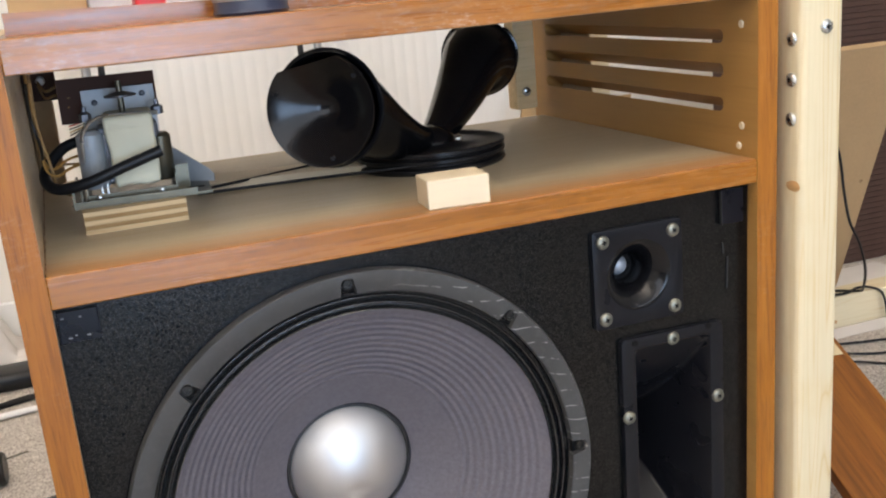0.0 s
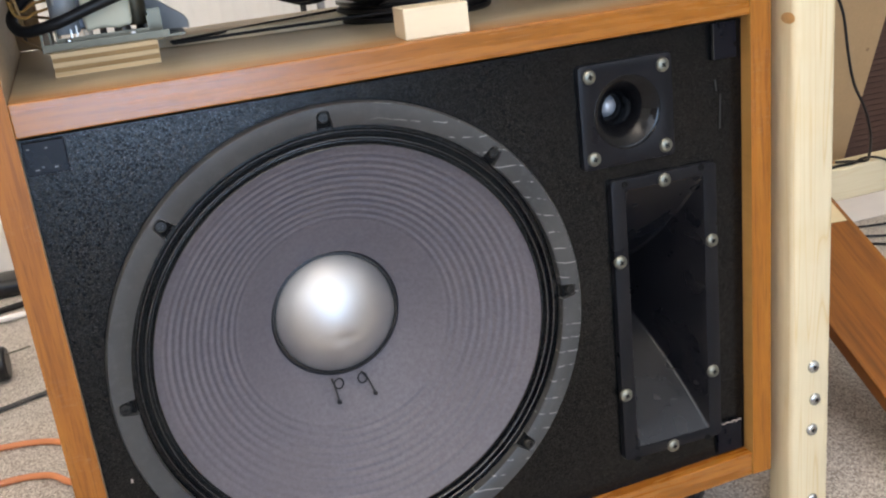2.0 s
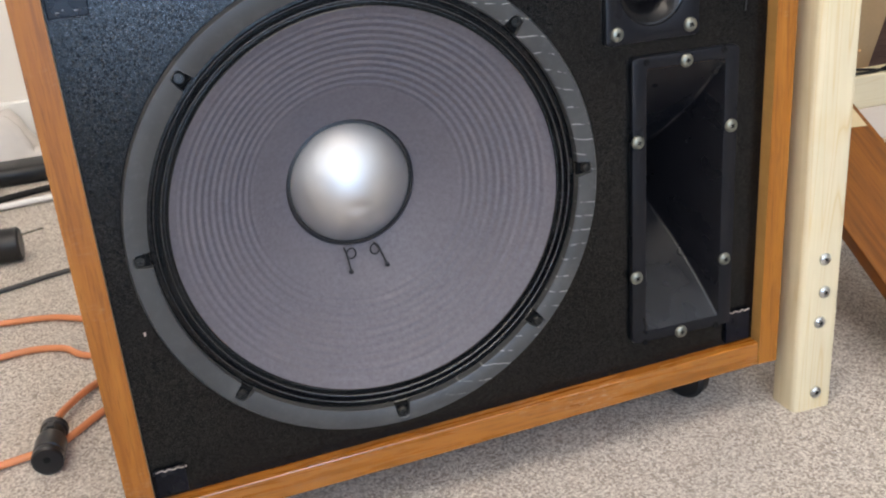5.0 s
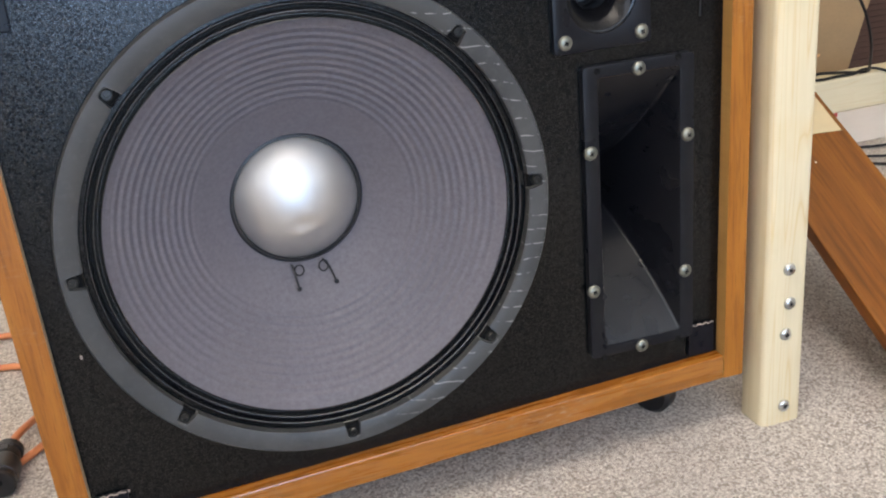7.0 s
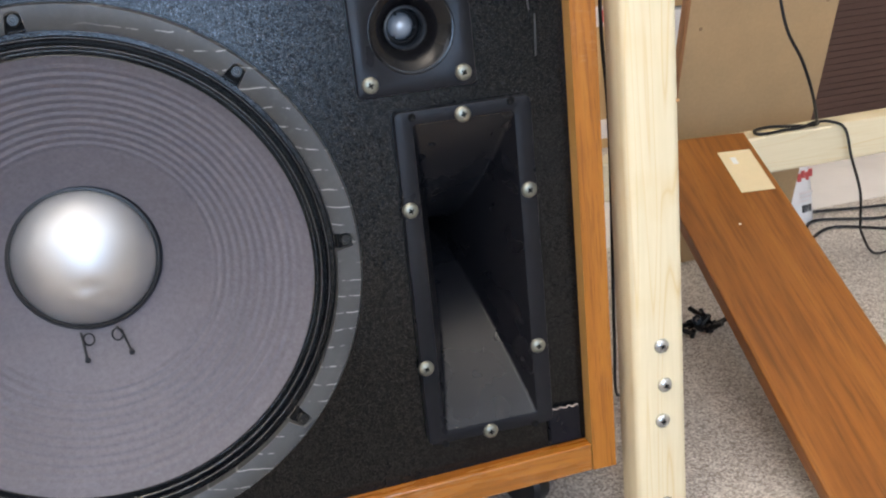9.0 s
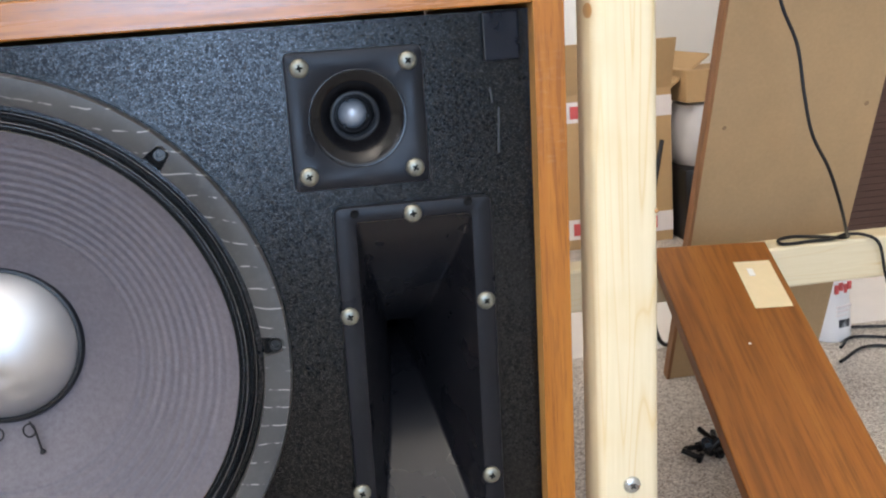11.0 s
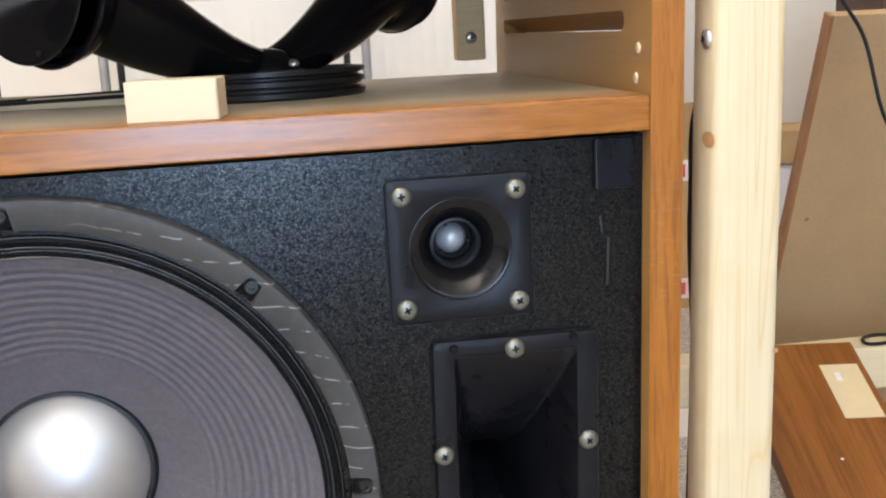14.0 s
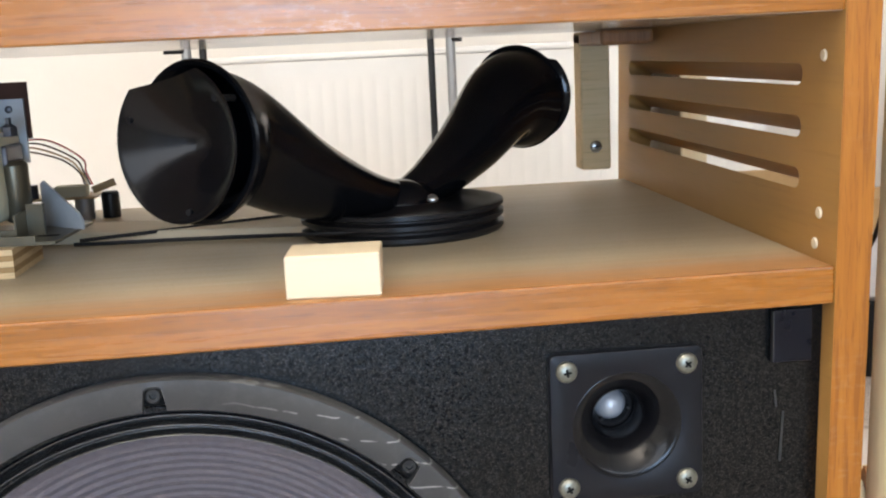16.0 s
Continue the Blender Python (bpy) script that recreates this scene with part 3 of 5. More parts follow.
fastener_pad(0.334, 0.3570, 0.4550, 0.4855, False)
fastener_pad(-0.2140, -0.1860, 0.4585, 0.4820, False)
fastener_pad(0.3265, 0.3525, 0.0822, 0.1130, True)
fastener_pad(-0.2085, -0.1830, 0.0690, 0.0920, True)
part("torn_strip", moved(box_bm(-0.2080, -0.1815, -0.0014, -0.0003, -0.0007, 0.0007), pose(0, 0, 0.0965, 0, -2, 0)), torn_paper, cab, "pale strip of torn backing")
for x, z, w in ((-0.2105, 0.4775, 0.0016), (-0.1985, 0.4770, 0.0012), (-0.2070, 0.4625, 0.0020), (-0.1945, 0.4630, 0.0018), (-0.2030, 0.4640, 0.0010)):
    part("paper_fleck", box_bm(x - w * 0.7, x + w * 0.7, -0.0048, -0.0041, z - 0.0005, z + 0.0005, 0.0002, 1), fleck_grey, cab)
part("rubbed_edge", box_bm(0.3337, 0.3344, -0.0052, -0.0020, 0.4560, 0.4850), scar, cab)


for x, z, h, tilt_ in ((0.3405, 0.395, 0.030, 3), (0.338, 0.428, 0.010, -6)):
    part("scratch", box_bm(-0.0005, 0.0005, -0.0009, -0.0002, 0, h), scar, cab, m=pose(x, 0, z, 0, tilt_, 0))
part("chip", box_bm(-0.1938, -0.1922, -0.0010, -0.0002, 0.2115, 0.2150, 0.0003, 1), torn_paper, cab)
part("chip", box_bm(0.3245, 0.3275, -0.0012, -0.0002, 0.3075, 0.3105, 0.0004, 1), torn_paper, cab)


def castor(x, y):
    high = (ZB0 + sag(x) + 0.001) / 0.0575
    c = part("castor", merge(lathe_bm([(0.0, 0.0575), (0.022, 0.0575), (0.022, 0.054), (0.009, 0.052), (0.009, 0.044), (0, 0.044)], 20),
                             box_bm(-0.014, 0.014, -0.012, 0.012, 0.034, 0.046, 0.003)), black_plastic, cab, "black castor", smooth=True, m=Matrix.Translation((x, y, 0)) @ Matrix.Diagonal((1, 1, high, 1)))
    part("wheel", moved(lathe_bm([(0, -0.010), (0.019, -0.010), (0.0225, -0.006), (0.0225, 0.006), (0.019, 0.010), (0, 0.010)], 24), pose(0, 0.004, 0.0225, 0, 90, 30)), rubber, c, smooth=True)


for cx, cy in ((0.318, 0.047), (-0.178, 0.047), (0.322, 0.36), (-0.178, 0.36)):
    castor(cx, cy)

# woofer
WC = Vector((-0.001, 0.0, 0.2802))
WM = Matrix.Translation(WC) @ FACE
RB = 0.185


def ring_with_notches():
    bm = bmesh.new()
    seg = 512
    prof = [("o", -0.001), ("o", 0.0075), ("b", 0.0095), ("t", 0.0098), ("i", 0.0088), ("i", 0.0)]
    rows = []
    for i in range(seg):
        a = 2 * math.pi * i / seg
        near = min(abs((math.degrees(a) - 1.4 - 45 * k + 180) % 360 - 180) for k in range(8))
        notch = max(0.0, min(1.0, (1.75 - near) / 0.45)) ** 0.4
        ri = 0.1765 + notch * 0.0125
        rr = {"o": 0.1942, "b": 0.1930, "t": ri + 0.0015, "i": ri}
        rows.append([bm.verts.new((rr[k] * math.cos(a), rr[k] * math.sin(a), h)) for k, h in prof])
    for i in range(seg):
        a, b = rows[i], rows[(i + 1) % seg]
        for k in range(len(prof) - 1):
            bm.faces.new((a[k], b[k], b[k + 1], a[k + 1]))
    bmesh.ops.recalc_face_normals(bm, faces=bm.faces[:])
    return bm


woofer = part("woofer", ring_with_notches(), ring_grey, cab, "large woofer with grey gasket ring and paper cone", smooth=True, sharp=35, m=WM)
part("basket", lathe_bm([(0.1934, 0.0002), (0.1934, 0.004), (0.1786, 0.0045), (0.1778, 0.0030), (0.1776, -0.008), (0.1640, -0.016)], 128), recess_shade, woofer, smooth=True)


def pleat(r0, r1, n):
    """Part of the pleated suspension between two radii."""
    rs = [r0 + (r1 - r0) * k / n for k in range(n + 1)]
    return lathe_bm([(r, -0.0006 + 0.0028 * math.cos(2 * math.pi * (0.1772 - r) / 0.0057)) for r in rs], 160)


part("surround", pleat(0.1772, 0.1686, 18), doped, woofer, "glossy doped black surround", smooth=True, sharp=80)
part("edge_bead", pleat(0.1686, 0.1600, 18), bead_grey, woofer, "glossy grey doped cone edge", smooth=True, sharp=80)
R_OUT, R_IN, D_OUT, D_IN = 0.1602, 0.050, 0.0, -0.069
cone = []
for k in range(131):
    f = k / 130
    r = R_OUT + (R_IN - R_OUT) * f
    h = D_OUT + (D_IN - D_OUT) * (f ** 0.93)
    if 0.088 < r < 0.155:
        h += 0.0006 * math.cos(2 * math.pi * (r - 0.088) / 0.0058) * min(1, (r - 0.088) / 0.006, (0.155 - r) / 0.004)
    cone.append((r, h))
part("cone", lathe_bm(cone, 160), cone_paper, woofer, "grey ribbed paper cone", smooth=True, sharp=80)
CAP_AT = Matrix.Translation((-0.0025, 0.0040, 0))
part("dust_cap_rim", lathe_bm([(0.0570, -0.0690), (0.0564, -0.0650), (0.0548, -0.0632), (0.0528, -0.0630), (0.0516, -0.0652)], 96), rubber, woofer, smooth=True, m=CAP_AT)
CAP_R, CAP_A = 0.0522, 50
cap = lathe_bm([(CAP_R * math.sin(radians(a)) / math.sin(radians(CAP_A)), -0.0645 + CAP_R / math.sin(radians(CAP_A)) * (math.cos(radians(a)) - math.cos(radians(CAP_A)))) for a in range(CAP_A, -1, -1)], 192)
for v in cap.verts:  # two creased dents below the middle
    p = Vector((v.co.x, v.co.y))
    d1, d2 = p - Vector((0.002, -0.016)), p - Vector((0.013, -0.029))
    v.co.z -= 0.0010 * math.exp(-((d1.x / 0.011) ** 2 + (d1.y / 0.0050) ** 2)) + 0.0012 * math.exp(-((d2.x / 0.0075) ** 2 + (d2.y / 0.0060) ** 2))
    v.co.z += 0.0008 * math.exp(-((p - Vector((-0.004, -0.025))).length / 0.006) ** 2)
part("dust_cap", cap, dome_metal, woofer, "dented silver aluminium dome", smooth=True, sharp=80, m=CAP_AT)
for sx, way, lean_ in ((-0.0145, 1, 0.001), (0.0150, -1, 0.004)):
    ring_pts = [(sx + way * (0.0042 - 0.0040 * math.cos(radians(a))), -0.0605 + 0.0048 * math.sin(radians(a)), -0.0525) for a in range(0, 361, 24)]
    lead = merge(tube_bm([(sx - lean_, -0.0555, -0.0560), (sx, -0.061, -0.0515), (sx + lean_, -0.0745, -0.0450)], 0.0009, 6), tube_bm(ring_pts, 0.0007, 6),
                 moved(lathe_bm([(0, 0), (0.0022, 0), (0.0018, 0.0016), (0, 0.002)], 10), Matrix.Translation((sx + lean_, -0.0745, -0.0462))))
    part("lead_wire", lead, black_pvc, woofer, "thin coil lead with solder blob", smooth=True, m=Matrix.Translation((-0.0005, 0.004, -0.003)))
bolt = None
for k in range(8):
    a = radians(1.4 + 45 * k)
    m = Matrix.Translation((RB * math.cos(a), RB * math.sin(a), 0.0045)) @ pose(0, 0, 0, 0, 0, 20 * k)
    if bolt is None:
        bolt = part("mounting_bolt", lathe_bm([(0.0045, 0), (0.0045, 0.0032), (0.0036, 0.0044), (0.0020, 0.0044), (0.0018, 0.003), (0, 0.003)], 16), bronze_black, woofer, "black socket bolt", smooth=True, sharp=30, m=m)
    else:
        share(bolt, woofer, m)

# tweeter
TM = Matrix.Translation((0.250, 0.0, 0.4255)) @ FACE


def plate_with_hole(w, h, r_corner, hole, thick, seg=64, z0=0.0):
    """Rounded plate with a hole given as a list of points; front at z0 + thick."""
    bm = bmesh.new()
    out = []
    for cx, cy, a0 in ((w - r_corner, h - r_corner, 0), (-w + r_corner, h - r_corner, 90), (-w + r_corner, -h + r_corner, 180), (w - r_corner, -h + r_corner, 270)):
        out += [(cx + r_corner * math.cos(radians(a0 + 15 * k)), cy + r_corner * math.sin(radians(a0 + 15 * k))) for k in range(7)]
    edges = []
    for lp in (out, hole):
        vs = [bm.verts.new((x, y, z0 + thick)) for x, y in lp]
        edges += [bm.edges.new((vs[i], vs[(i + 1) % len(vs)])) for i in range(len(vs))]
    bmesh.ops.triangle_fill(bm, use_beauty=True, use_dissolve=False, edges=edges)
    ext = bmesh.ops.extrude_face_region(bm, geom=bm.faces[:])
    for v in [g for g in ext["geom"] if isinstance(g, bmesh.types.BMVert)]:
        v.co.z = z0
    bmesh.ops.recalc_face_normals(bm, faces=bm.faces[:])
    rim = [e for e in bm.edges if all(abs(v.co.z - z0 - thick) < 1e-6 for v in e.verts) and e.is_manifold and e.calc_face_angle(0) > 1.0]
    bmesh.ops.bevel(bm, geom=rim, offset=0.0011, segments=2, affect="EDGES", profile=0.5)
    return bm


def circle(r, n=64):
    return [(r * math.cos(2 * math.pi * k / n), r * math.sin(2 * math.pi * k / n)) for k in range(n)]


tweeter = part("tweeter", plate_with_hole(0.0435, 0.0435, 0.004, circle(0.0305), 0.0045), flange_black, cab, "square black horn tweeter", smooth=True, sharp=30, m=TM)
trumpet = [(0.0312, 0.0044)] + [(0.0128 + 0.0178 * (1 - k / 16) ** 2.6, 0.0046 - 0.0336 * (k / 16) ** 1.15) for k in range(17)]
part("flare", lathe_bm(trumpet + [(0.0126, -0.034)], 72), flare_gloss, tweeter, "glossy black flare", smooth=True, sharp=80)
part("throat_ring", lathe_bm([(0.0128, -0.0305), (0.0124, -0.0292), (0.0108, -0.0288), (0.0100, -0.0300), (0.0098, -0.036)], 48), black_plastic, tweeter, smooth=True)
dome_film = plain("dome_film", (0.42, 0.44, 0.47), 0.3, 0.3)
part("dome", lathe_bm([(0.0098, -0.0345), (0.0085, -0.0312), (0.0066, -0.0282), (0.0036, -0.0262), (0, -0.0256)], 40), dome_film, tweeter, "pale grey dome", smooth=True, sharp=80)
for a in (20, 140, 260):
    part("dome_tab", box_bm(-0.0010, 0.0010, 0.0088, 0.0112, -0.0312, -0.0284, 0.0004, 1), black_plastic, tweeter, m=pose(0, 0, 0, 0, 0, a))
scr = None
for i, (sx, sy) in enumerate(((-1, 1), (1, 1), (-1, -1), (1, -1))):
    m = Matrix.Translation((0.034 * sx, 0.034 * sy, 0.0044)) @ pose(0, 0, 0, 0, 0, (8, 40, 25, 55)[i])
    if scr is None:
        scr = part("mounting_screw", screw_bm(0.0062, 0.0036), [dull_screw, recess_shade], tweeter, "tarnished cross-head screw", smooth=True, m=m)
    else:
        share(scr, tweeter, m)

# midrange horn
HC = (0.2795, 0.2370)
HM = Matrix.Translation((HC[0], 0.0, HC[1])) @ FACE @ pose(0, 0, 0, 0, 0, -0.6)
HW, HH = 0.0378, 0.1215


def rect_loop(w, h, n=6, r=0.003):
    out = []
    for cx, cy, a0 in ((w - r, h - r, 0), (-w + r, h - r, 90), (-w + r, -h + r, 180), (w - r, -h + r, 270)):
        out += [(cx + r * math.cos(radians(a0 + 90 * k / n)), cy + r * math.sin(radians(a0 + 90 * k / n))) for k in range(n + 1)]
    return out


horn = part("midrange_horn", plate_with_hole(0.0515, 0.1320, 0.005, rect_loop(HW, HH), 0.006), flange_black, cab, "tall black moulded horn", smooth=True, sharp=30, m=HM)
hb = bmesh.new()
loops = []
for k in range(25):
    f = k / 24
    w = HW * (1 - f) ** 1.9 + 0.0055 * (1 - (1 - f) ** 1.9)
    h = HH * ((1 - f) ** 2.3) * 0.94 + HH * 0.06 * (1 - f) + 0.008 * f
    d = 0.0052 - 0.185 * f
    loops.append([hb.verts.new((x, y, d)) for x, y in rect_loop(w, h, 6, min(0.003, w * 0.3))])
for a, b in zip(loops, loops[1:]):
    for i in range(len(a)):
        hb.faces.new((a[i], a[(i + 1) % len(a)], b[(i + 1) % len(a)], b[i]))
bmesh.ops.recalc_face_normals(hb, faces=hb.faces[:])
part("flare", hb, horn_satin, horn, "curved black throat", smooth=True, sharp=40)
for i, (x, z) in enumerate(((0.2800, 0.3620), (0.2335, 0.2975), (0.3250, 0.2980), (0.2310, 0.1720), (0.3215, 0.1720), (0.2765, 0.1080))):
    m = HM.inverted() @ Matrix.Translation((x, -0.0058, z)) @ FACE @ pose(0, 0, 0, 0, 0, 17 * i + 10)
    share(scr, horn, m)
# shallow discs, not bored: the holes' shade is in their colour
for x, z in ((0.2425, 0.3650), (0.3170, 0.3660), (0.2395, 0.1050), (0.3140, 0.1055)):
    part("spare_hole", lathe_bm([(0.0030, 0.0), (0.0026, 0.0007), (0.0017, 0.0003), (0, 0.0002)], 14), recess_shade, horn, smooth=True, m=HM.inverted() @ Matrix.Translation((x, -0.0060, z)) @ FACE)

# ------------------------------------------------------------------ things on the cabinet's shelf
ROT = Vector((0.143, 0.200, ZS1))
rotor = thing("rotary_horn", (ROT.x, ROT.y, ROT.z), "black twin-bell rotary horn lying on the dusty shelf", "rotary horn")
part("pulley", lathe_bm([(0, 0.0), (0.071, 0.0), (0.073, 0.002), (0.073, 0.005), (0.068, 0.0065), (0.068, 0.0085), (0.073, 0.010), (0.073, 0.013), (0.068, 0.0145), (0.068, 0.0155),
                         (0.073, 0.017), (0.073, 0.020), (0.069, 0.0205), (0.062, 0.018), (0.030, 0.018), (0.022, 0.022), (0, 0.022)], 72), black_plastic, rotor, "grooved black pulley", smooth=True, sharp=30)


def bell(mouth, out, size=1.0):
    """One exponential bell from the hub to its mouth, with the cone-shaped deflector in front."""
    mouth, out = Vector(mouth), Vector(out).normalized()
    line = smooth_line([(0.0, 0.0, 0.022), mouth * 0.25 + Vector((0, 0, 0.011)), mouth * 0.55 + Vector((0, 0, 0.007)), mouth - out * 0.030, mouth], 8)
    n = len(line)
    rad = [0.0115 + (0.0475 * size - 0.0115) * (i / (n - 1)) ** 1.12 for i in range(n)]
    outer = tube_bm(line, rad, 40, cap=False)
    inner = tube_bm(line, [r - 0.0022 for r in rad], 40, cap=False)
    for f in inner.faces:
        f.normal_flip()
    rim = moved(lathe_bm([(0.0452, -0.001), (0.0478, -0.001), (0.0490, 0.0005), (0.0478, 0.002), (0.0452, 0.002)], 40, True), look(mouth, mouth - out) @ Matrix.Scale(size, 4))
    h = part("bell", merge(outer, inner, rim), horn_black, rotor, "flared black bell", smooth=True, sharp=50)
    cone_ = lathe_bm([(0, -0.0275), (0.012, -0.0195), (0.028, -0.0085), (0.043, 0.0012), (0.0462, 0.0022), (0.0466, 0.0008), (0.043, -0.0004), (0.028, -0.0101), (0.012, -0.0211), (0, -0.0291)], 56)
    bmesh.ops.bisect_plane(cone_, geom=cone_.verts[:] + cone_.edges[:] + cone_.faces[:], plane_co=(0, 0.0385, 0), plane_no=(-0.20, 0.98, 0), clear_outer=True)
    part("deflector", moved(cone_, look(mouth + out * 0.016, mouth - out) @ Matrix.Scale(size, 4)), flare_gloss, h, "conical black deflector", smooth=True, sharp=50)
    for a in (40, 160, 280):
        p = look(mouth, mouth - out) @ Vector((0.040 * size * math.cos(radians(a)), 0.040 * size * math.sin(radians(a)), 0))
        part("stay", tube_bm([p, p + out * 0.0165], 0.002, 8), black_plastic, h, smooth=True)


bell((-0.126, -0.120, 0.079), (-0.60, -0.80, 0.06))
bell((0.108, 0.120, 0.0845), (0.60, 0.80, 0.10), 0.88)
part("hub", lathe_bm([(0.026, 0.018), (0.024, 0.026), (0.016, 0.033), (0.006, 0.036), (0, 0.036)], 32), horn_black, rotor, smooth=True)
part("hub_bolt", screw_bm(0.004, 0.003, False), chrome, rotor, "bright hub bolt", smooth=True, m=pose(0.020, -0.026, 0.024, 30, 0, 0))

block = obj("wood_block", box_bm(0, 0.0505, 0, 0.036, 0, 0.0232, 0.0008, 1), block_wood)
block.matrix_world = pose(0.067, -0.004, ZS1, 0, 0, -5)
tagged(block, "small pale sawn pine block on the shelf edge", "wood block")

strip = obj("plywood_strip", box_bm(0, 0.245, 0, 0.05, 0, 0.008, 0.0006, 1), block_wood)
strip.matrix_world = pose(-0.150, 0.232, ZS1, 0, 0, -10)
tagged(strip, "thin offcut of plywood lying on the shelf", "wood strip")
belt_pts = [(-0.085, 0.185, ZS1 + 0.006), (0.02, 0.163, ZS1 + 0.008), (0.106, 0.140, ZS1 + 0.0095)]
belt_pts += [(ROT.x + 0.0695 * math.cos(radians(a)), ROT.y + 0.0695 * math.sin(radians(a)), ZS1 + 0.0095) for a in range(-110, 111, 20)]
belt_pts += [(0.103, 0.258, ZS1 + 0.0095), (0.0, 0.222, ZS1 + 0.008), (-0.085, 0.200, ZS1 + 0.006)]
belt = obj("drive_belt", tube_bm(smooth_line(belt_pts, 6), 0.0014, 8), black_pvc, True)
tagged(belt, "thin black drive belt from motor to rotary horn", "belt")

# induction motor on its plate
ply = thing("plywood_block", (0, 0, 0), "layered plywood block under the motor", "wood block")
for i in range(5):
    z0 = ZS1 + i * 0.0036
    part("ply_layer", box_bm(-0.184 + 0.0004 * (i % 2), -0.103, 0.107 + 0.0003 * (i % 2), 0.172, z0, z0 + 0.0036), ply_dark if i % 2 else ply_face, ply)
MZ = ZS1 + 0.018
motor = thing("rotor_motor", (-0.135, 0.155, MZ), "old induction motor on a folded steel plate", "motor")
tilt = pose(0, 0, 0, 0, 0, -4)


def mpart(name, bm, mat, label="", smooth=False):
    return part(name, bm, mat, motor, label, smooth, m=tilt)


mpart("base_plate", merge(box_bm(-0.052, 0.058, -0.034, 0.046, 0.0, 0.002), box_bm(-0.052, 0.046, -0.0345, -0.0325, 0.0, 0.006), 
                           box_bm(-0.052, -0.050, -0.034, 0.04, 0.002, 0.016)), steel, "folded galvanised steel plate")
mpart("foot_bracket", merge(box_bm(-0.040, 0.030, -0.0235, -0.0222, 0.002, 0.0085), box_bm(-0.040, 0.030, -0.0222, 0.030, 0.002, 0.0035), box_bm(-0.0412, -0.040, -0.0235, 0.02, 0.002, 0.016), box_bm(0.030, 0.0312, -0.0235, 0.02, 0.002, 0.018)), steel, "bent steel foot")
gusset = bmesh.new()
face = gusset.faces.new([gusset.verts.new(p) for p in ((0, 0, 0), (0.044, 0, 0), (0.044, 0, 0.006), (0.040, 0, 0.011), (0.004, 0, 0.031), (0, 0, 0.029))])
for v in [g for g in bmesh.ops.extrude_face_region(gusset, geom=[face])["geom"] if isinstance(g, bmesh.types.BMVert)]:
    v.co.y = 0.0015
bmesh.ops.recalc_face_normals(gusset, faces=gusset.faces[:])
mpart("end_flange", moved(gusset, pose(0.028, 0.036, 0.002, 0, 0, -38)), plate_grey, "upturned grey end flange")
mpart("core", box_bm(-0.027, 0.022, 0.000, 0.030, 0.012, 0.060, 0.002), steel_dark, "dark laminated iron core")
coil = box_bm(-0.0185, 0.0190, -0.0200, 0.036, 0.012, 0.070, 0.004, 3)
bmesh.ops.subdivide_edges(coil, edges=coil.edges[:], cuts=3, use_grid_fill=True)
for v in coil.verts:  # wrapped paper bulges and is ragged along its lower edge
    n = noise.noise(v.co * 70)
    v.co.y += 0.0012 * n
    v.co.x += 0.0012 * noise.noise(v.co * 45 + Vector((3, 1, 0))) - (0.0025 if v.co.z > 0.05 and v.co.x < 0 else 0.0)
    if v.co.z < 0.016:
        v.co.z += 0.0035 * noise.noise(Vector((v.co.x * 160, 0, 0)))
mpart("coil", coil, paper_cream, "cream paper-wrapped coil with ragged edge", True)
mpart("paper_fold", moved(box_bm(-0.013, 0.013, -0.0008, 0.0, 0.0, 0.008, 0.0004, 1), pose(-0.003, -0.0205, 0.0585, -14, 0, 4)), paper_cream)
mpart("clamp_strap", tube_bm(smooth_line([(-0.040, -0.008, 0.034), (-0.038, -0.008, 0.056), (-0.027, -0.008, 0.068), (0.000, -0.008, 0.0700), (0.024, -0.008, 0.068)], 6), 0.0017, 8), chrome, smooth=True)
for x, y, r in ((-0.033, 0.004, 0.0115), (0.0225, 0.008, 0.0090)):
    piece = mpart("cover", lathe_bm([(0, 0.058 - (0.008 if x > 0 else 0)), (r * 0.7, 0.058 - (0.008 if x > 0 else 0)), (r, 0.055 - (0.008 if x > 0 else 0)), (r, 0.013), (r * 0.8, 0.010), (0, 0.010)], 24), plate_grey if x < 0 else steel, "rounded grey end cover", True)
    piece.matrix_basis = tilt @ Matrix.Translation((x, y, 0))
# slots laid on as dark bars, their shade painted
for x, y in ((-0.047, -0.024), (0.022, -0.026), (0.046, -0.010)):
    mpart("plate_slot", box_bm(x - 0.007, x + 0.007, y - 0.0022, y + 0.0022, 0.0019, 0.0023), recess_shade)
mpart("wing_bracket", box_bm(-0.046, -0.0445, -0.026, 0.0, 0.002, 0.020), steel, "bent steel wing")
mpart("wing_bracket", box_bm(0.0312, 0.042, -0.004, 0.0, 0.002, 0.022), steel, "bent steel wing")
mpart("solder_tag", merge(box_bm(-0.0250, -0.0238, -0.0235, -0.0215, 0.0085, 0.017), box_bm(-0.0295, -0.0283, -0.0235, -0.0215, 0.0085, 0.015)), chrome)
for x, z in ((-0.026, 0.078), (0.014, 0.082)):
    mpart("plate_screw", moved(screw_bm(0.0026, 0.0018, False), Matrix.Translation((x, 0.034, z)) @ FACE), steel_dark, smooth=True)
mpart("switch_plate", box_bm(-0.036, 0.024, 0.034, 0.036, 0.046, 0.089), plate_grey, "grey sheet bracket")
mpart("backing_board", box_bm(-0.055, 0.026, 0.0375, 0.040, 0.062, 0.100), paxolin, "dark brown laminate board")
mpart("spindle", tube_bm([(-0.004, 0.010, 0.064), (-0.004, 0.010, 0.096)], 0.0026, 10), steel, smooth=True)
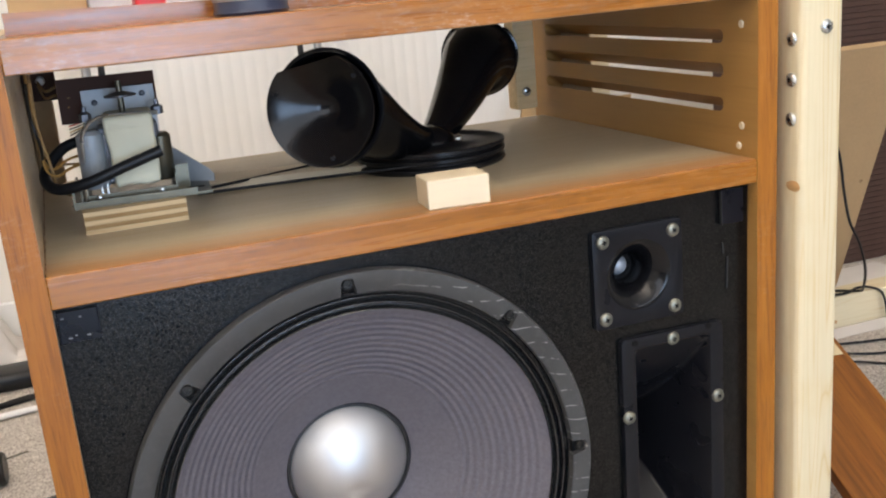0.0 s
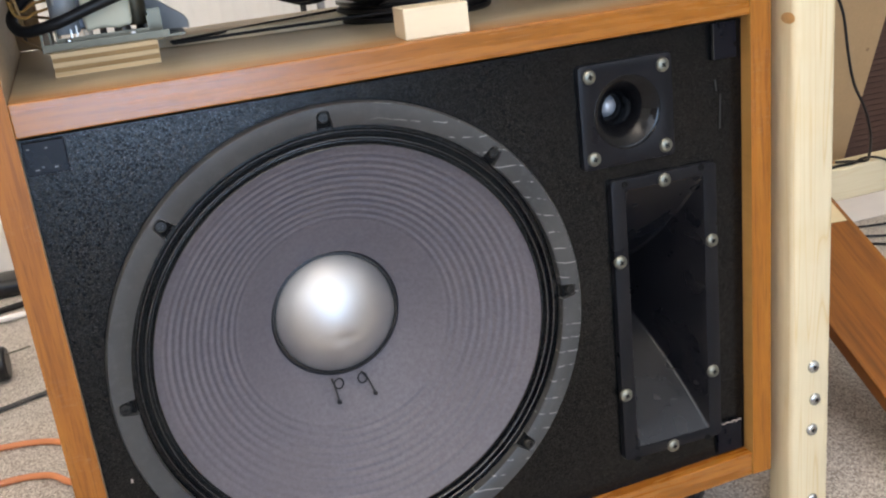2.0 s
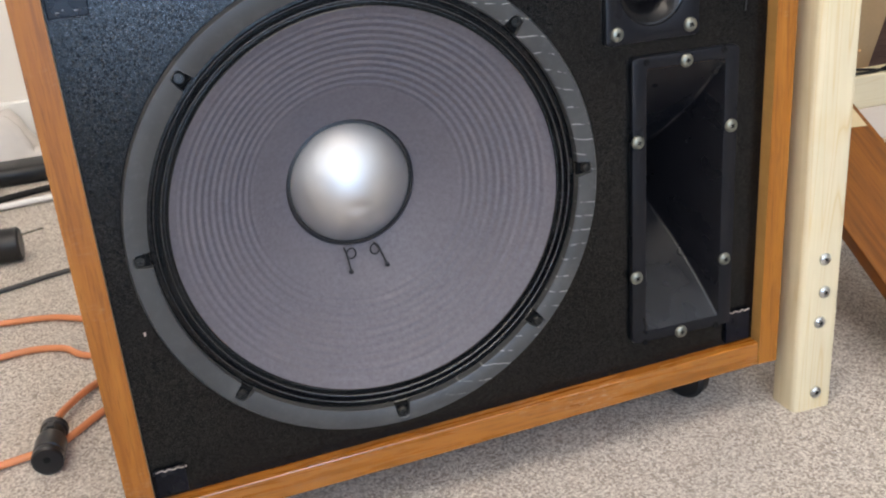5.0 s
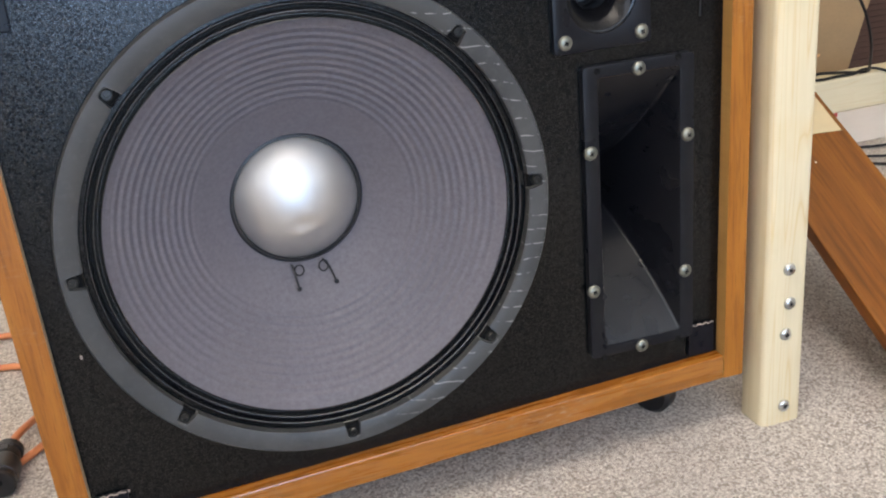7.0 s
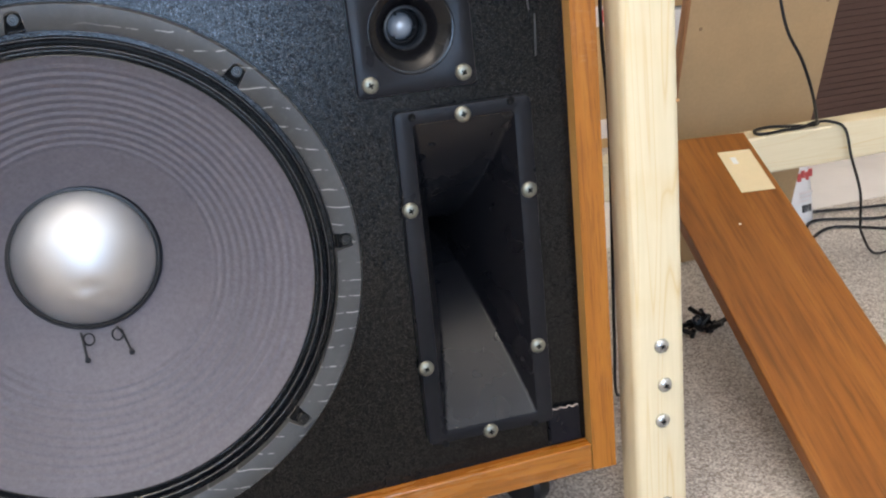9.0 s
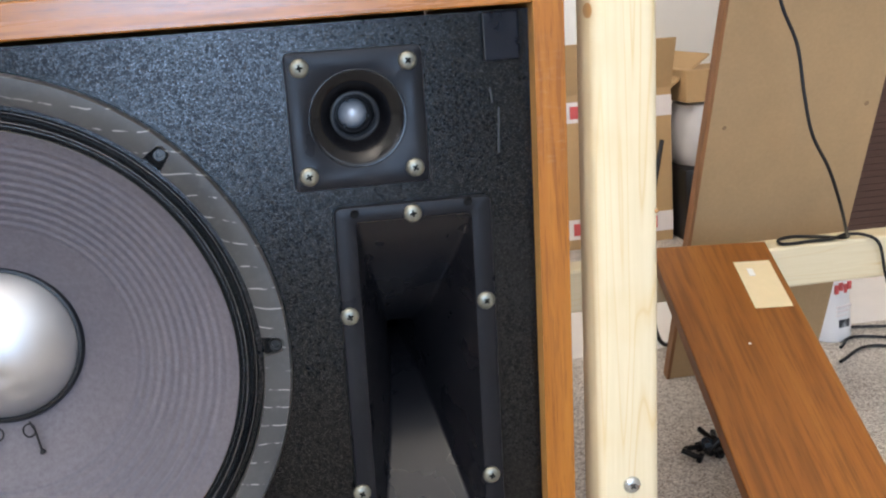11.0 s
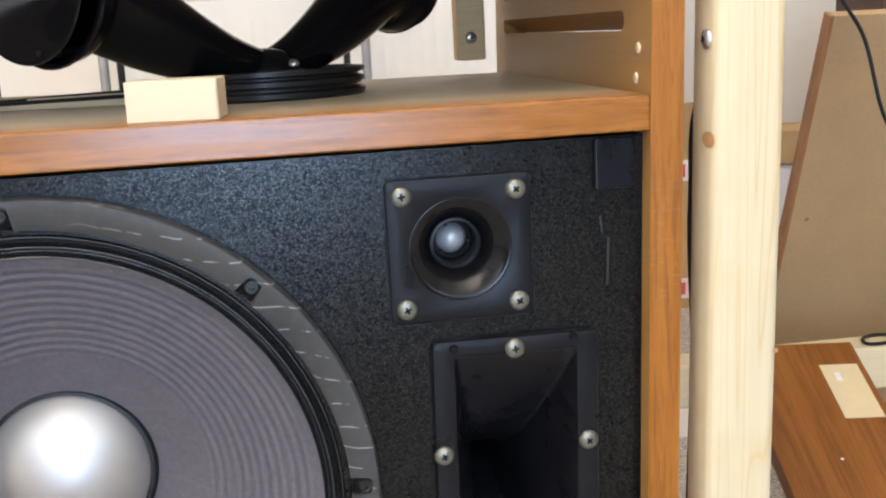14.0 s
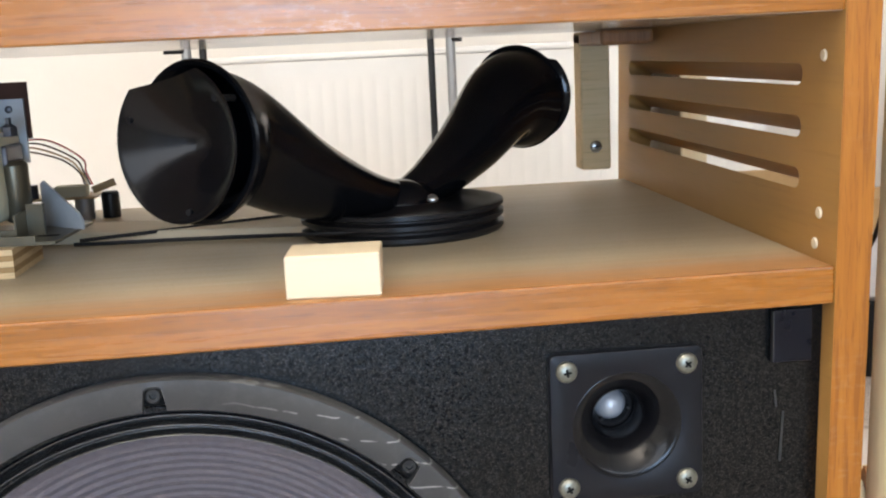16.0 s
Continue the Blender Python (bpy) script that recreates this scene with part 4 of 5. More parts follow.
mpart("fan_disc", moved(lathe_bm([(0, 0.083), (0.013, 0.083), (0.013, 0.0845), (0.004, 0.087), (0, 0.087)], 20), Matrix.Translation((-0.004, 0.010, 0))), steel_dark, smooth=True)
for x in (-0.034, 0.024):
    piece = mpart("terminal_nut", lathe_bm([(0.0, 0.066), (0.005, 0.066), (0.005, 0.072), (0.002, 0.074), (0.002, 0.078), (0, 0.078)], 6), steel_dark)
    piece.matrix_basis = tilt @ Matrix.Translation((x, 0.004, 0))
for x in (-0.032, 0.018):
    mpart("rivet", moved(screw_bm(0.0028, 0.0015, False), Matrix.Translation((x, -0.0236, 0.0055)) @ FACE), chrome, smooth=True)
mpart("motor_cable", tube_bm(smooth_line([(-0.040, 0.020, 0.050), (-0.058, 0.012, 0.044), (-0.072, -0.006, 0.028), (-0.064, -0.026, 0.018), (-0.040, -0.036, 0.021), (-0.008, -0.036, 0.031), (0.022, -0.034, 0.040)], 8), 0.0046, 12), black_pvc, "thick black cable", True)

pcb = thing("circuit_board", (-0.115, 0.362, ZS1), "small tan circuit board with capacitors and wires", "circuit board")
part("board", box_bm(-0.055, 0.012, -0.02, 0.02, 0.018, 0.0196), pcb_tan, pcb)
part("standoff", lathe_bm([(0.0, 0), (0.008, 0), (0.008, 0.018), (0, 0.018)], 16), tube_grey, pcb, smooth=True, sharp=30, m=Matrix.Translation((0.0, -0.008, 0)))
part("terminal_block", box_bm(-0.022, 0.004, -0.016, -0.002, 0.0196, 0.029, 0.001), paper_cream, pcb)
part("capacitor", lathe_bm([(0, 0.0), (0.0075, 0.0), (0.0075, 0.020), (0.006, 0.022), (0, 0.022)], 18), rubber, pcb, smooth=True, sharp=30, m=Matrix.Translation((0.021, -0.006, 0.0)))
part("resistor", tube_bm([(0.008, -0.010, 0.024), (0.026, -0.006, 0.030)], 0.0032, 10), pcb_tan, pcb, smooth=True)
part("capacitor", lathe_bm([(0, 0.0196), (0.004, 0.0196), (0.004, 0.031), (0, 0.031)], 18), blue_plastic, pcb, smooth=True, m=Matrix.Translation((-0.040, -0.01, 0)))
for k in range(4):
    part("lead_wire", tube_bm(smooth_line([(-0.066, -0.02, 0.054 + 0.003 * k), (-0.045 + 0.006 * k, -0.016, 0.060 + 0.003 * k), (-0.016 + 0.006 * k, -0.012, 0.052), (-0.002 + 0.002 * k, -0.009, 0.040), (0.002 + 0.002 * k, -0.008, 0.0285)], 8), 0.0008, 6),
         (paxolin, ply_dark, paxolin, tape_red)[k], pcb, smooth=True)
for k, (mat, pts) in enumerate(((ply_dark, [(-0.205, 0.10, ZU0 - 0.012), (-0.206, 0.12, 0.60), (-0.200, 0.15, 0.55), (-0.206, 0.22, 0.535), (-0.18, 0.26, ZS1 + 0.003)]),
                                (black_pvc, [(-0.208, 0.08, ZU0 - 0.012), (-0.209, 0.10, 0.61), (-0.206, 0.11, 0.585), (-0.207, 0.17, 0.56), (-0.203, 0.25, 0.53)]),
                                (ply_dark, [(-0.207, 0.20, ZU0 - 0.012), (-0.207, 0.18, 0.60), (-0.204, 0.21, 0.56), (-0.16, 0.30, 0.54)]),
                                (amber_wire, [(-0.2085, 0.150, ZU0 - 0.004), (-0.2085, 0.145, 0.60), (-0.2060, 0.140, 0.565), (-0.1980, 0.140, 0.556), (-0.1880, 0.150, 0.559), (-0.1720, 0.170, 0.561)]),
                                (amber_wire, [(-0.2090, 0.165, ZU0 - 0.004), (-0.2090, 0.160, 0.605), (-0.2070, 0.150, 0.572), (-0.2000, 0.146, 0.561), (-0.1880, 0.156, 0.566), (-0.1720, 0.172, 0.567)]),
                                (ply_dark, [(-0.2020, 0.300, 0.622), (-0.1960, 0.240, 0.617), (-0.1860, 0.205, 0.622), (-0.1780, 0.196, 0.612)]),
                                (amber_wire, [(-0.2020, 0.300, 0.618), (-0.1970, 0.240, 0.611), (-0.1870, 0.205, 0.615), (-0.1790, 0.196, 0.604)]))):
    w = obj("hanging_wire", tube_bm(smooth_line(pts, 8), 0.0012, 6), mat, True)
    tagged(w, "loose thin wire hanging inside the cabinet", "wire", "cabinet wires")

# things on top of the cabinet
wedge = box_bm(-0.214, 0.30, 0.052, 0.074, ZU1, ZU1 + 0.0158)
for v in wedge.verts:
    if v.co.z > ZU1 + 0.01 and v.co.x > 0:
        v.co.z = ZU1 + 0.003
tp = obj("teak_offcut", wedge, veneer_x)
tagged(tp, "tapered teak offcut lying along the cabinet top", "wood board")
bx = obj("cardboard_box", box_bm(-0.212, -0.152, 0.16, 0.30, ZU1, ZU1 + 0.15, 0.002), cardboard)
tagged(bx, "small cardboard box on the cabinet top", "box")
bx = obj("white_box", box_bm(-0.150, -0.06, 0.20, 0.32, ZU1, ZU1 + 0.12, 0.002), white_plastic)
tagged(bx, "white box on the cabinet top", "box")
bx = obj("red_tin", box_bm(-0.118, -0.094, 0.12, 0.15, ZU1, ZU1 + 0.09, 0.003), red_plastic)
tagged(bx, "small red tin on the cabinet top", "tin")
tin = thing("dark_tin", (-0.035, 0.0, ZU1), "dark blue tin standing on the cabinet top", "tin")
part("can", lathe_bm([(0, 0), (0.026, 0), (0.0275, 0.002), (0.0265, 0.004), (0.0265, 0.05), (0.0275, 0.052), (0, 0.052)], 40), blue_plastic, tin, smooth=True)
part("rim_band", lathe_bm([(0.0270, 0.010), (0.0273, 0.0105), (0.0273, 0.0135), (0.0270, 0.014)], 40), tube_grey, tin, smooth=True)
tin.matrix_world = Matrix.Translation((-0.046, 0.020, ZU1))

# ------------------------------------------------------------------ pine frame beside the cabinet
frame_ = thing("pine_frame", (0.411, 0, 0), "pale planed pine frame with zinc screws beside the cabinet", "wooden frame")
lean = pose(0, 0, 0, 0, 0.95, 0)


def post_bm():
    bm = box_bm(-0.021, 0.023, -0.028, 0.010, 0.0, 1.05)
    bm.edges.ensure_lookup_table()
    upright = [e for e in bm.edges if abs(e.verts[0].co.z - e.verts[1].co.z) > 0.5]
    bmesh.ops.bevel(bm, geom=upright, offset=0.007, segments=5, affect="EDGES", profile=0.5)
    return bm


part("post", post_bm(), pine_z, frame_, "upright pine post", smooth=True, sharp=30, m=lean)
part("rail", box_bm(0.020, 0.95, 0.345, 0.385, 0.168, 0.214, 0.003), pine_x, frame_, "pale pine rail")
part("rail", box_bm(-0.040, 0.018, 0.345, 0.385, 0.168, 0.214, 0.003), pine_x, frame_)
part("rear_post", box_bm(-0.016, 0.008, 0.332, 0.470, 0.2145, 1.0, 0.002), pine_z, frame_, "flat pine upright beside the cabinet")
part("rail", box_bm(0.040, 0.95, -0.020, 0.025, 0.645, 0.69, 0.003), pine_x, frame_, "upper pine rail")
fs = None
for x, z in ((0.0025, 0.019), (0.001, 0.095), (0.004, 0.126), (0.002, 0.160), (0.0035, 0.617)):
    m = lean @ Matrix.Translation((x, -0.0278, z)) @ FACE @ pose(0, 0, 0, 0, 0, z * 900)
    if fs is None:
        fs = part("zinc_screw", screw_bm(0.0062, 0.0034), [chrome, recess_shade], frame_, "bright zinc cross-head screw", smooth=True, m=m)
    else:
        share(fs, frame_, m)
for z in (0.540, 0.574, 0.608):
    share(fs, frame_, lean @ Matrix.Translation((-0.0208, -0.0155, z)) @ pose(0, 0, 0, 0, -90, 0) @ pose(0, 0, 0, 0, 0, z * 700))
for x in (0.115, 0.155):
    share(fs, frame_, Matrix.Translation((x, -0.0198, 0.655)) @ FACE)
part("knot", lathe_bm([(0.0062, 0), (0.005, 0.0004), (0, 0.0005)], 20), plain("knot_wood", (0.50, 0.29, 0.12), 0.5, vary=0.3), frame_, "brown knot", smooth=True, m=lean @ Matrix.Translation((-0.0209, -0.0185, 0.482)) @ pose(0, 0, 0, 0, -90, 0) @ Matrix.Diagonal((0.8, 1.5, 1, 1)))
part("knot", lathe_bm([(0.0016, 0), (0.001, 0.0003), (0, 0.0004)], 14), plain("knot_wood_small", (0.46, 0.24, 0.09), 0.5), frame_, smooth=True, m=lean @ Matrix.Translation((0.021, -0.0280, 0.352)) @ FACE)

# ------------------------------------------------------------------ boards beside the frame
P0 = Vector((0.6509, 0.3095, 0.2135))
U, V = Vector((0.99216, -0.12337, -0.0197)).normalized(), Vector((-0.12118, -0.91188, -0.39216)).normalized()
N = U.cross(-V).normalized()
PM = Matrix((( U.x, -V.x, N.x, P0.x), (U.y, -V.y, N.y, P0.y), (U.z, -V.z, N.z, P0.z), (0, 0, 0, 1)))
plank = thing("veneered_plank", PM, "teak veneered plank sloping from the rail to the carpet", "wood board")
part("board", box_bm(-0.0771, 0.0443, -0.493, 0.034, -0.016, 0.0, 0.0015), panel_veneer, plank)
part("paper_label", box_bm(0.0, 0.0375, -0.074, 0.0, 0.0001, 0.0006), paper_tape, plank, "blank masking paper label")
part("ink_mark", box_bm(0.010, 0.016, -0.024, -0.012, 0.0006, 0.0009), ink_blue, plank, "pale smudged patch")
part("chip", box_bm(-0.022, -0.0195, -0.1245, -0.1225, 0.0, 0.0004), tape_white, plank)

bd = thing("hardboard_panel", pose(0.665, 0.545, 0.0, 20.5, 0, 0), "brown hardboard panel leaning beside the cabinet", "panel")
part("sheet", box_bm(0.010, 0.212, 0.0, 0.012, 0.0, 0.585, 0.0008), hardboard, bd)
part("edge_strip", box_bm(0.0055, 0.0098, -0.001, 0.013, 0.0, 0.585, 0.0008), edge_brown, bd, "reddish veneer edge")
for x, z, r in ((0.028, 0.36, 0.0026), (0.196, 0.375, 0.0030)):
    part("stain", moved(lathe_bm([(r, 0), (r * 0.6, 0.0003), (0, 0.0004)], 12), Matrix.Translation((x, -0.0001, z)) @ FACE), stain_tan, bd, smooth=True)
dk = thing("dark_cabinet", (1.13, 1.0, 0.0), "dark brown slatted cabinet behind the panel", "cabinet")
part("body", box_bm(0.0, 0.5, 0.008, 0.16, 0.0, 0.62, 0.004), dark_panel, dk)
slat = None
for k in range(50):
    m = Matrix.Translation((0, 0, 0.010 + k * 0.012))
    if slat is None:
        slat = part("slat", box_bm(0.004, 0.496, 0.0060, 0.0078, 0.0, 0.0113, 0.0009, 1), dark_panel, dk, m=m)
    else:
        share(slat, dk, m)
cable_pts = [(0.540, 0.26, 0.72), (0.580, 0.265, 0.655), (0.615, 0.27, 0.600), (0.642, 0.27, 0.562), (0.665, 0.27, 0.527), (0.682, 0.27, 0.469), (0.698, 0.27, 0.431), (0.706, 0.27, 0.383), (0.715, 0.27, 0.344), (0.734, 0.272, 0.309),
             (0.754, 0.284, 0.270), (0.782, 0.318, 0.232), (0.796, 0.341, 0.2185), (0.778, 0.362, 0.2165), (0.754, 0.375, 0.2165), (0.733, 0.369, 0.2165), (0.726, 0.352, 0.2165), (0.736, 0.347, 0.2165), (0.757, 0.349, 0.2165),
             (0.782, 0.347, 0.2168), (0.800, 0.350, 0.2195), (0.818, 0.345, 0.2185), (0.832, 0.336, 0.209), (0.838, 0.332, 0.175), (0.860, 0.345, 0.126), (0.872, 0.360, 0.085), (0.884, 0.375, 0.062), (0.92, 0.40, 0.02), (0.98, 0.44, 0.004), (1.05, 0.5, 0.004)]
cable = obj("black_cable", tube_bm(smooth_line(cable_pts, 10), 0.0018, 8), black_pvc, True)
tagged(cable, "black mains cable draped over the panel and rail", "cable")
hang = obj("black_cable", tube_bm(smooth_line([(0.70, 0.62, 0.30), (0.676, 0.60, 0.22), (0.668, 0.60, 0.165), (0.672, 0.60, 0.10), (0.69, 0.62, 0.03), (0.73, 0.66, 0.004), (0.80, 0.68, 0.004)], 8), 0.0032, 8), black_pvc, True)
tagged(hang, "black cable curling up from the carpet behind the frame", "cable")
bottle = thing("white_bottle", pose(0.944, 0.620, 0.0, 0, 0, 14), "tall tapered white plastic bottle with red-printed label", "bottle")
part("body", lathe_bm([(0, 0), (0.024, 0), (0.0265, 0.003), (0.0262, 0.02), (0.0235, 0.060), (0.0185, 0.110), (0.0135, 0.150), (0.0115, 0.162), (0, 0.163)], 32), white_plastic, bottle, smooth=True, sharp=50)
part("nozzle", lathe_bm([(0.0100, 0.1625), (0.0092, 0.176), (0.0055, 0.186), (0.0038, 0.197), (0, 0.198)], 24), white_plastic, bottle, smooth=True, sharp=50)
for k in range(4):
    part("print_bar", box_bm(-0.0150 + 0.0075 * k, -0.0095 + 0.0075 * k, -0.0232, -0.0205, 0.070 + 0.004 * (k % 2), 0.082 + 0.003 * (k % 2)), tape_red, bottle)
for k in range(3):
    part("print_bar", box_bm(-0.014, 0.012 - 0.004 * k, -0.0252, -0.0236, 0.050 - 0.006 * k, 0.053 - 0.006 * k), tape_white, bottle)
part("print_bar", merge(*[box_bm(-0.009 + 0.003 * k, -0.0072 + 0.003 * k, -0.0262, -0.0240, 0.022, 0.033) for k in range(6)]), grey_pvc, bottle)
for k in range(3):
    c = obj("black_cable", tube_bm(smooth_line([(0.90 + 0.03 * k, 0.52 + 0.05 * k, 0.003), (0.97, 0.56 + 0.04 * k, 0.0035 + 0.0005 * k), (1.05, 0.50 + 0.06 * k, 0.004), (1.12, 0.55 + 0.02 * k, 0.004), (1.2, 0.47, 0.004)], 8), 0.0022, 8), black_pvc, True)
    tagged(c, "thin black cable curled on the carpet", "cable", "floor cables")
thin = obj("black_cable", tube_bm(smooth_line([(0.412, 0.0105, 0.575), (0.424, 0.050, 0.520), (0.432, 0.090, 0.480), (0.435, 0.100, 0.440), (0.435, 0.102, 0.390), (0.440, 0.110, 0.300), (0.450, 0.150, 0.10), (0.470, 0.200, 0.004), (0.52, 0.26, 0.003)], 8), 0.0016, 8), black_pvc, True)
tagged(thin, "thin black cable hanging between cabinet and pine post", "cable")
bs = None
for k, (x, y, a, lift) in enumerate(((0.628, 0.318, 20, 0), (0.637, 0.327, 80, 0), (0.615, 0.309, 140, 0), (0.622, 0.325, 200, 0), (0.633, 0.311, 300, 0), (0.630, 0.320, 120, 0.011), (0.624, 0.315, 250, 0.011), (0.640, 0.316, 10, 0))):
    m = pose(0.628 + (x - 0.628) * 1.5, 0.318 + (y - 0.318) * 1.5, 0.006 + lift, 0, 60 + 7 * (k % 4), a)
    if bs is None:
        bs = thing("black_bolt", m, "loose black bolt on the carpet", "bolt", "loose bolts")
        part("shank", merge(lathe_bm([(0, 0), (0.003, 0), (0.003, 0.018), (0, 0.018)], 10), lathe_bm([(0, -0.005), (0.0062, -0.005), (0.0062, 0), (0, 0)], 6)), black_plastic, bs)
    else:
        copy_thing(bs, m)


def carton(x, y, w, d, h, turn, flap):
    t = thing("cardboard_carton", pose(x, y, 0, 0, 0, turn), "open brown cardboard carton with red tape", "carton")
    for wall in ((0, w, 0, 0.005), (0, w, d - 0.005, d), (0, 0.005, 0.005, d - 0.005), (w - 0.005, w, 0.005, d - 0.005)):
        part("side", box_bm(*wall, 0, h), cardboard, t)
    part("base", box_bm(0.005, w - 0.005, 0.005, d - 0.005, 0, 0.005), cardboard, t)
    part("flap", moved(box_bm(0, w, -0.004, 0, 0, flap), pose(0, 0.004, h, 18, 0, 0)), cardboard, t)
    part("flap", moved(box_bm(0, 0.004, 0, d, 0, flap), pose(w - 0.002, 0, h, 0, 55, 0)), cardboard, t)
    for z in (h - 0.055, 0.02):
        part("tape", box_bm(-0.0006, w + 0.0006, -0.0008, -0.0002, z, z + 0.04), tape_white, t, "white printed parcel tape")
        for k in range(int(w / 0.05)):
            part("print_bar", box_bm(0.008 + k * 0.05, 0.032 + k * 0.05, -0.0014, -0.0009, z + 0.008, z + 0.032), tape_red, t)
    return t


carton(0.715, 1.27, 0.265, 0.20, 0.305, 1, 0.10)
bag = obj("grey_bag", lathe_bm([(0, 0), (0.10, 0.0), (0.13, 0.03), (0.12, 0.09), (0.06, 0.14), (0, 0.15)], 24), plain("grey_fabric", (0.22, 0.22, 0.25), 0.8, vary=0.2, scale=30, bumpy=0.4), True)
bag.matrix_world = pose(0.56, 1.20, 0, 0, 0, 0)
tagged(bag, "slumped dark grey fabric bag", "bag")

bx = obj("black_box", box_bm(0.99, 1.17, 1.23, 1.40, 0.0, 0.145, 0.006, 2), black_plastic, True)
tagged(bx, "low black plastic box on the carpet by the carton", "box")
sack = lathe_bm([(0, 0), (0.075, 0), (0.088, 0.012), (0.090, 0.045), (0.084, 0.090), (0.074, 0.120), (0.060, 0.126), (0, 0.127)], 40)
for v in sack.verts:  # creased sides
    if 0.005 < v.co.z < 0.122:
        k = 1 + 0.10 * noise.noise(v.co * 26) + 0.05 * noise.noise(v.co * 70)
        v.co.x, v.co.y = v.co.x * k, v.co.y * k
sack = obj("plastic_bag", sack, plain("grey_white_plastic", (0.52, 0.51, 0.52), 0.45, vary=0.08, scale=40, bumpy=0.2), True)
sack.matrix_world = Matrix.Translation((1.08, 1.313, 0.1452))
tagged(sack, "creased grey-white plastic bag on the black box", "bag")
bx = obj("cardboard_box", box_bm(1.0, 1.20, 1.245, 1.385, 0.2725, 0.335, 0.002), cardboard)
tagged(bx, "flat tan cardboard box on the plastic bag", "box")

# ------------------------------------------------------------------ clutter on the carpet beside the cabinet
cord = obj("extension_cord", tube_bm(smooth_line([(-0.55, 0.60, 0.005), (-0.44, 0.600, 0.005), (-0.374, 0.593, 0.005), (-0.31, 0.580, 0.005), (-0.255, 0.545, 0.005), (-0.17, 0.505, 0.005), (-0.12, 0.46, 0.005), (-0.17, 0.415, 0.005),
                                                     (-0.262, 0.436, 0.005), (-0.30, 0.478, 0.005), (-0.36, 0.487, 0.005), (-0.46, 0.45, 0.005)], 8), 0.0042, 10), orange_pvc, True)
tagged(cord, "orange extension cable looped on the carpet", "cable")
cord2 = obj("extension_cord", tube_bm(smooth_line([(-0.3025, 0.258, 0.0155), (-0.294, 0.295, 0.013), (-0.262, 0.355, 0.006), (-0.22, 0.385, 0.005), (-0.16, 0.37, 0.005), (-0.15, 0.33, 0.005), (-0.20, 0.315, 0.005), (-0.252, 0.291, 0.005), (-0.30, 0.240, 0.005), (-0.36, 0.222, 0.005), (-0.46, 0.20, 0.005)], 8), 0.0042, 10), orange_pvc, True)
tagged(cord2, "orange extension cable ending in a black socket", "cable")
sock = thing("cable_socket", pose(-0.309, 0.190, 0.0155, 0, 0, -6), "black rubber cable socket on the carpet", "socket")
part("body", moved(lathe_bm([(0, 0), (0.0138, 0), (0.0155, 0.002), (0.0155, 0.009), (0.0143, 0.0095), (0.0143, 0.011), (0.0155, 0.0115), (0.0155, 0.036), (0.0130, 0.042), (0, 0.042)], 28), pose(0, 0, 0, -90, 0, 0)), rubber, sock, smooth=True, sharp=30)
part("cord_grip", moved(lathe_bm([(0.0113, 0.041), (0.0120, 0.043), (0.0120, 0.056), (0.0138, 0.058), (0.0138, 0.066), (0.0105, 0.071), (0.006, 0.072), (0, 0.072)], 20), pose(0, 0, 0, -90, 0, 0)), rubber, sock, smooth=True, sharp=30)
part("clamp_screw", box_bm(-0.004, 0.004, 0.046, 0.056, 0.0105, 0.0137, 0.001), bronze_black, sock)
# dark disc for the shaded hole
part("contact_hole", moved(lathe_bm([(0.0035, 0), (0.003, 0.0008), (0, 0.0008)], 12), pose(0, -0.0002, 0.002, 90, 0, 0)), recess_shade, sock)
gc = obj("grey_cable", tube_bm(smooth_line([(-0.55, 0.66, 0.004), (-0.379, 0.716, 0.004), (-0.33, 0.735, 0.004), (-0.287, 0.750, 0.004), (-0.18, 0.78, 0.004)], 8), 0.0036, 8), grey_pvc, True)
tagged(gc, "dark grey cable on the carpet", "cable")
hp = thing("black_hand_tool", pose(-0.352, 0.845, 0.0, 0, 0, 0), "black cylindrical tool handle on the carpet", "tool")
part("handle", moved(lathe_bm([(0, 0), (0.023, 0), (0.026, 0.003), (0.026, 0.12), (0.02, 0.125), (0, 0.125)], 28), pose(0, 0, 0.026, 0, -90, -4)), rubber, hp, smooth=True, sharp=30)
part("prong", tube_bm([(-0.001, 0.01, 0.036), (0.035, 0.012, 0.040)], 0.0016, 8), steel, hp, smooth=True)
sd = thing("screwdriver", pose(-0.44, 1.11, 0.008, 0, 0, 8), "clear-shafted screwdriver with black handle", "screwdriver")
part("shaft", tube_bm([(0, 0, 0), (0.16, 0, 0)], 0.0055, 10), white_plastic, sd, smooth=True)
part("handle", tube_bm(smooth_line([(0.155, 0, 0.002), (0.18, 0, 0.003), (0.26, 0, 0.003)], 4), 0.011, 12), rubber, sd, smooth=True)
sd2 = obj("black_cable", tube_bm(smooth_line([(-0.60, 1.10, 0.006), (-0.40, 1.17, 0.006), (-0.31, 1.20, 0.006), (-0.2, 1.21, 0.006)], 8), 0.006, 8), black_pvc, True)
tagged(sd2, "thick black cable on the carpet", "cable")
case = obj("black_case", box_bm(-0.62, -0.30, 1.26, 1.34, 0.0, 0.035, 0.012, 3), rubber, True)
tagged(case, "long black soft case on the carpet", "case")


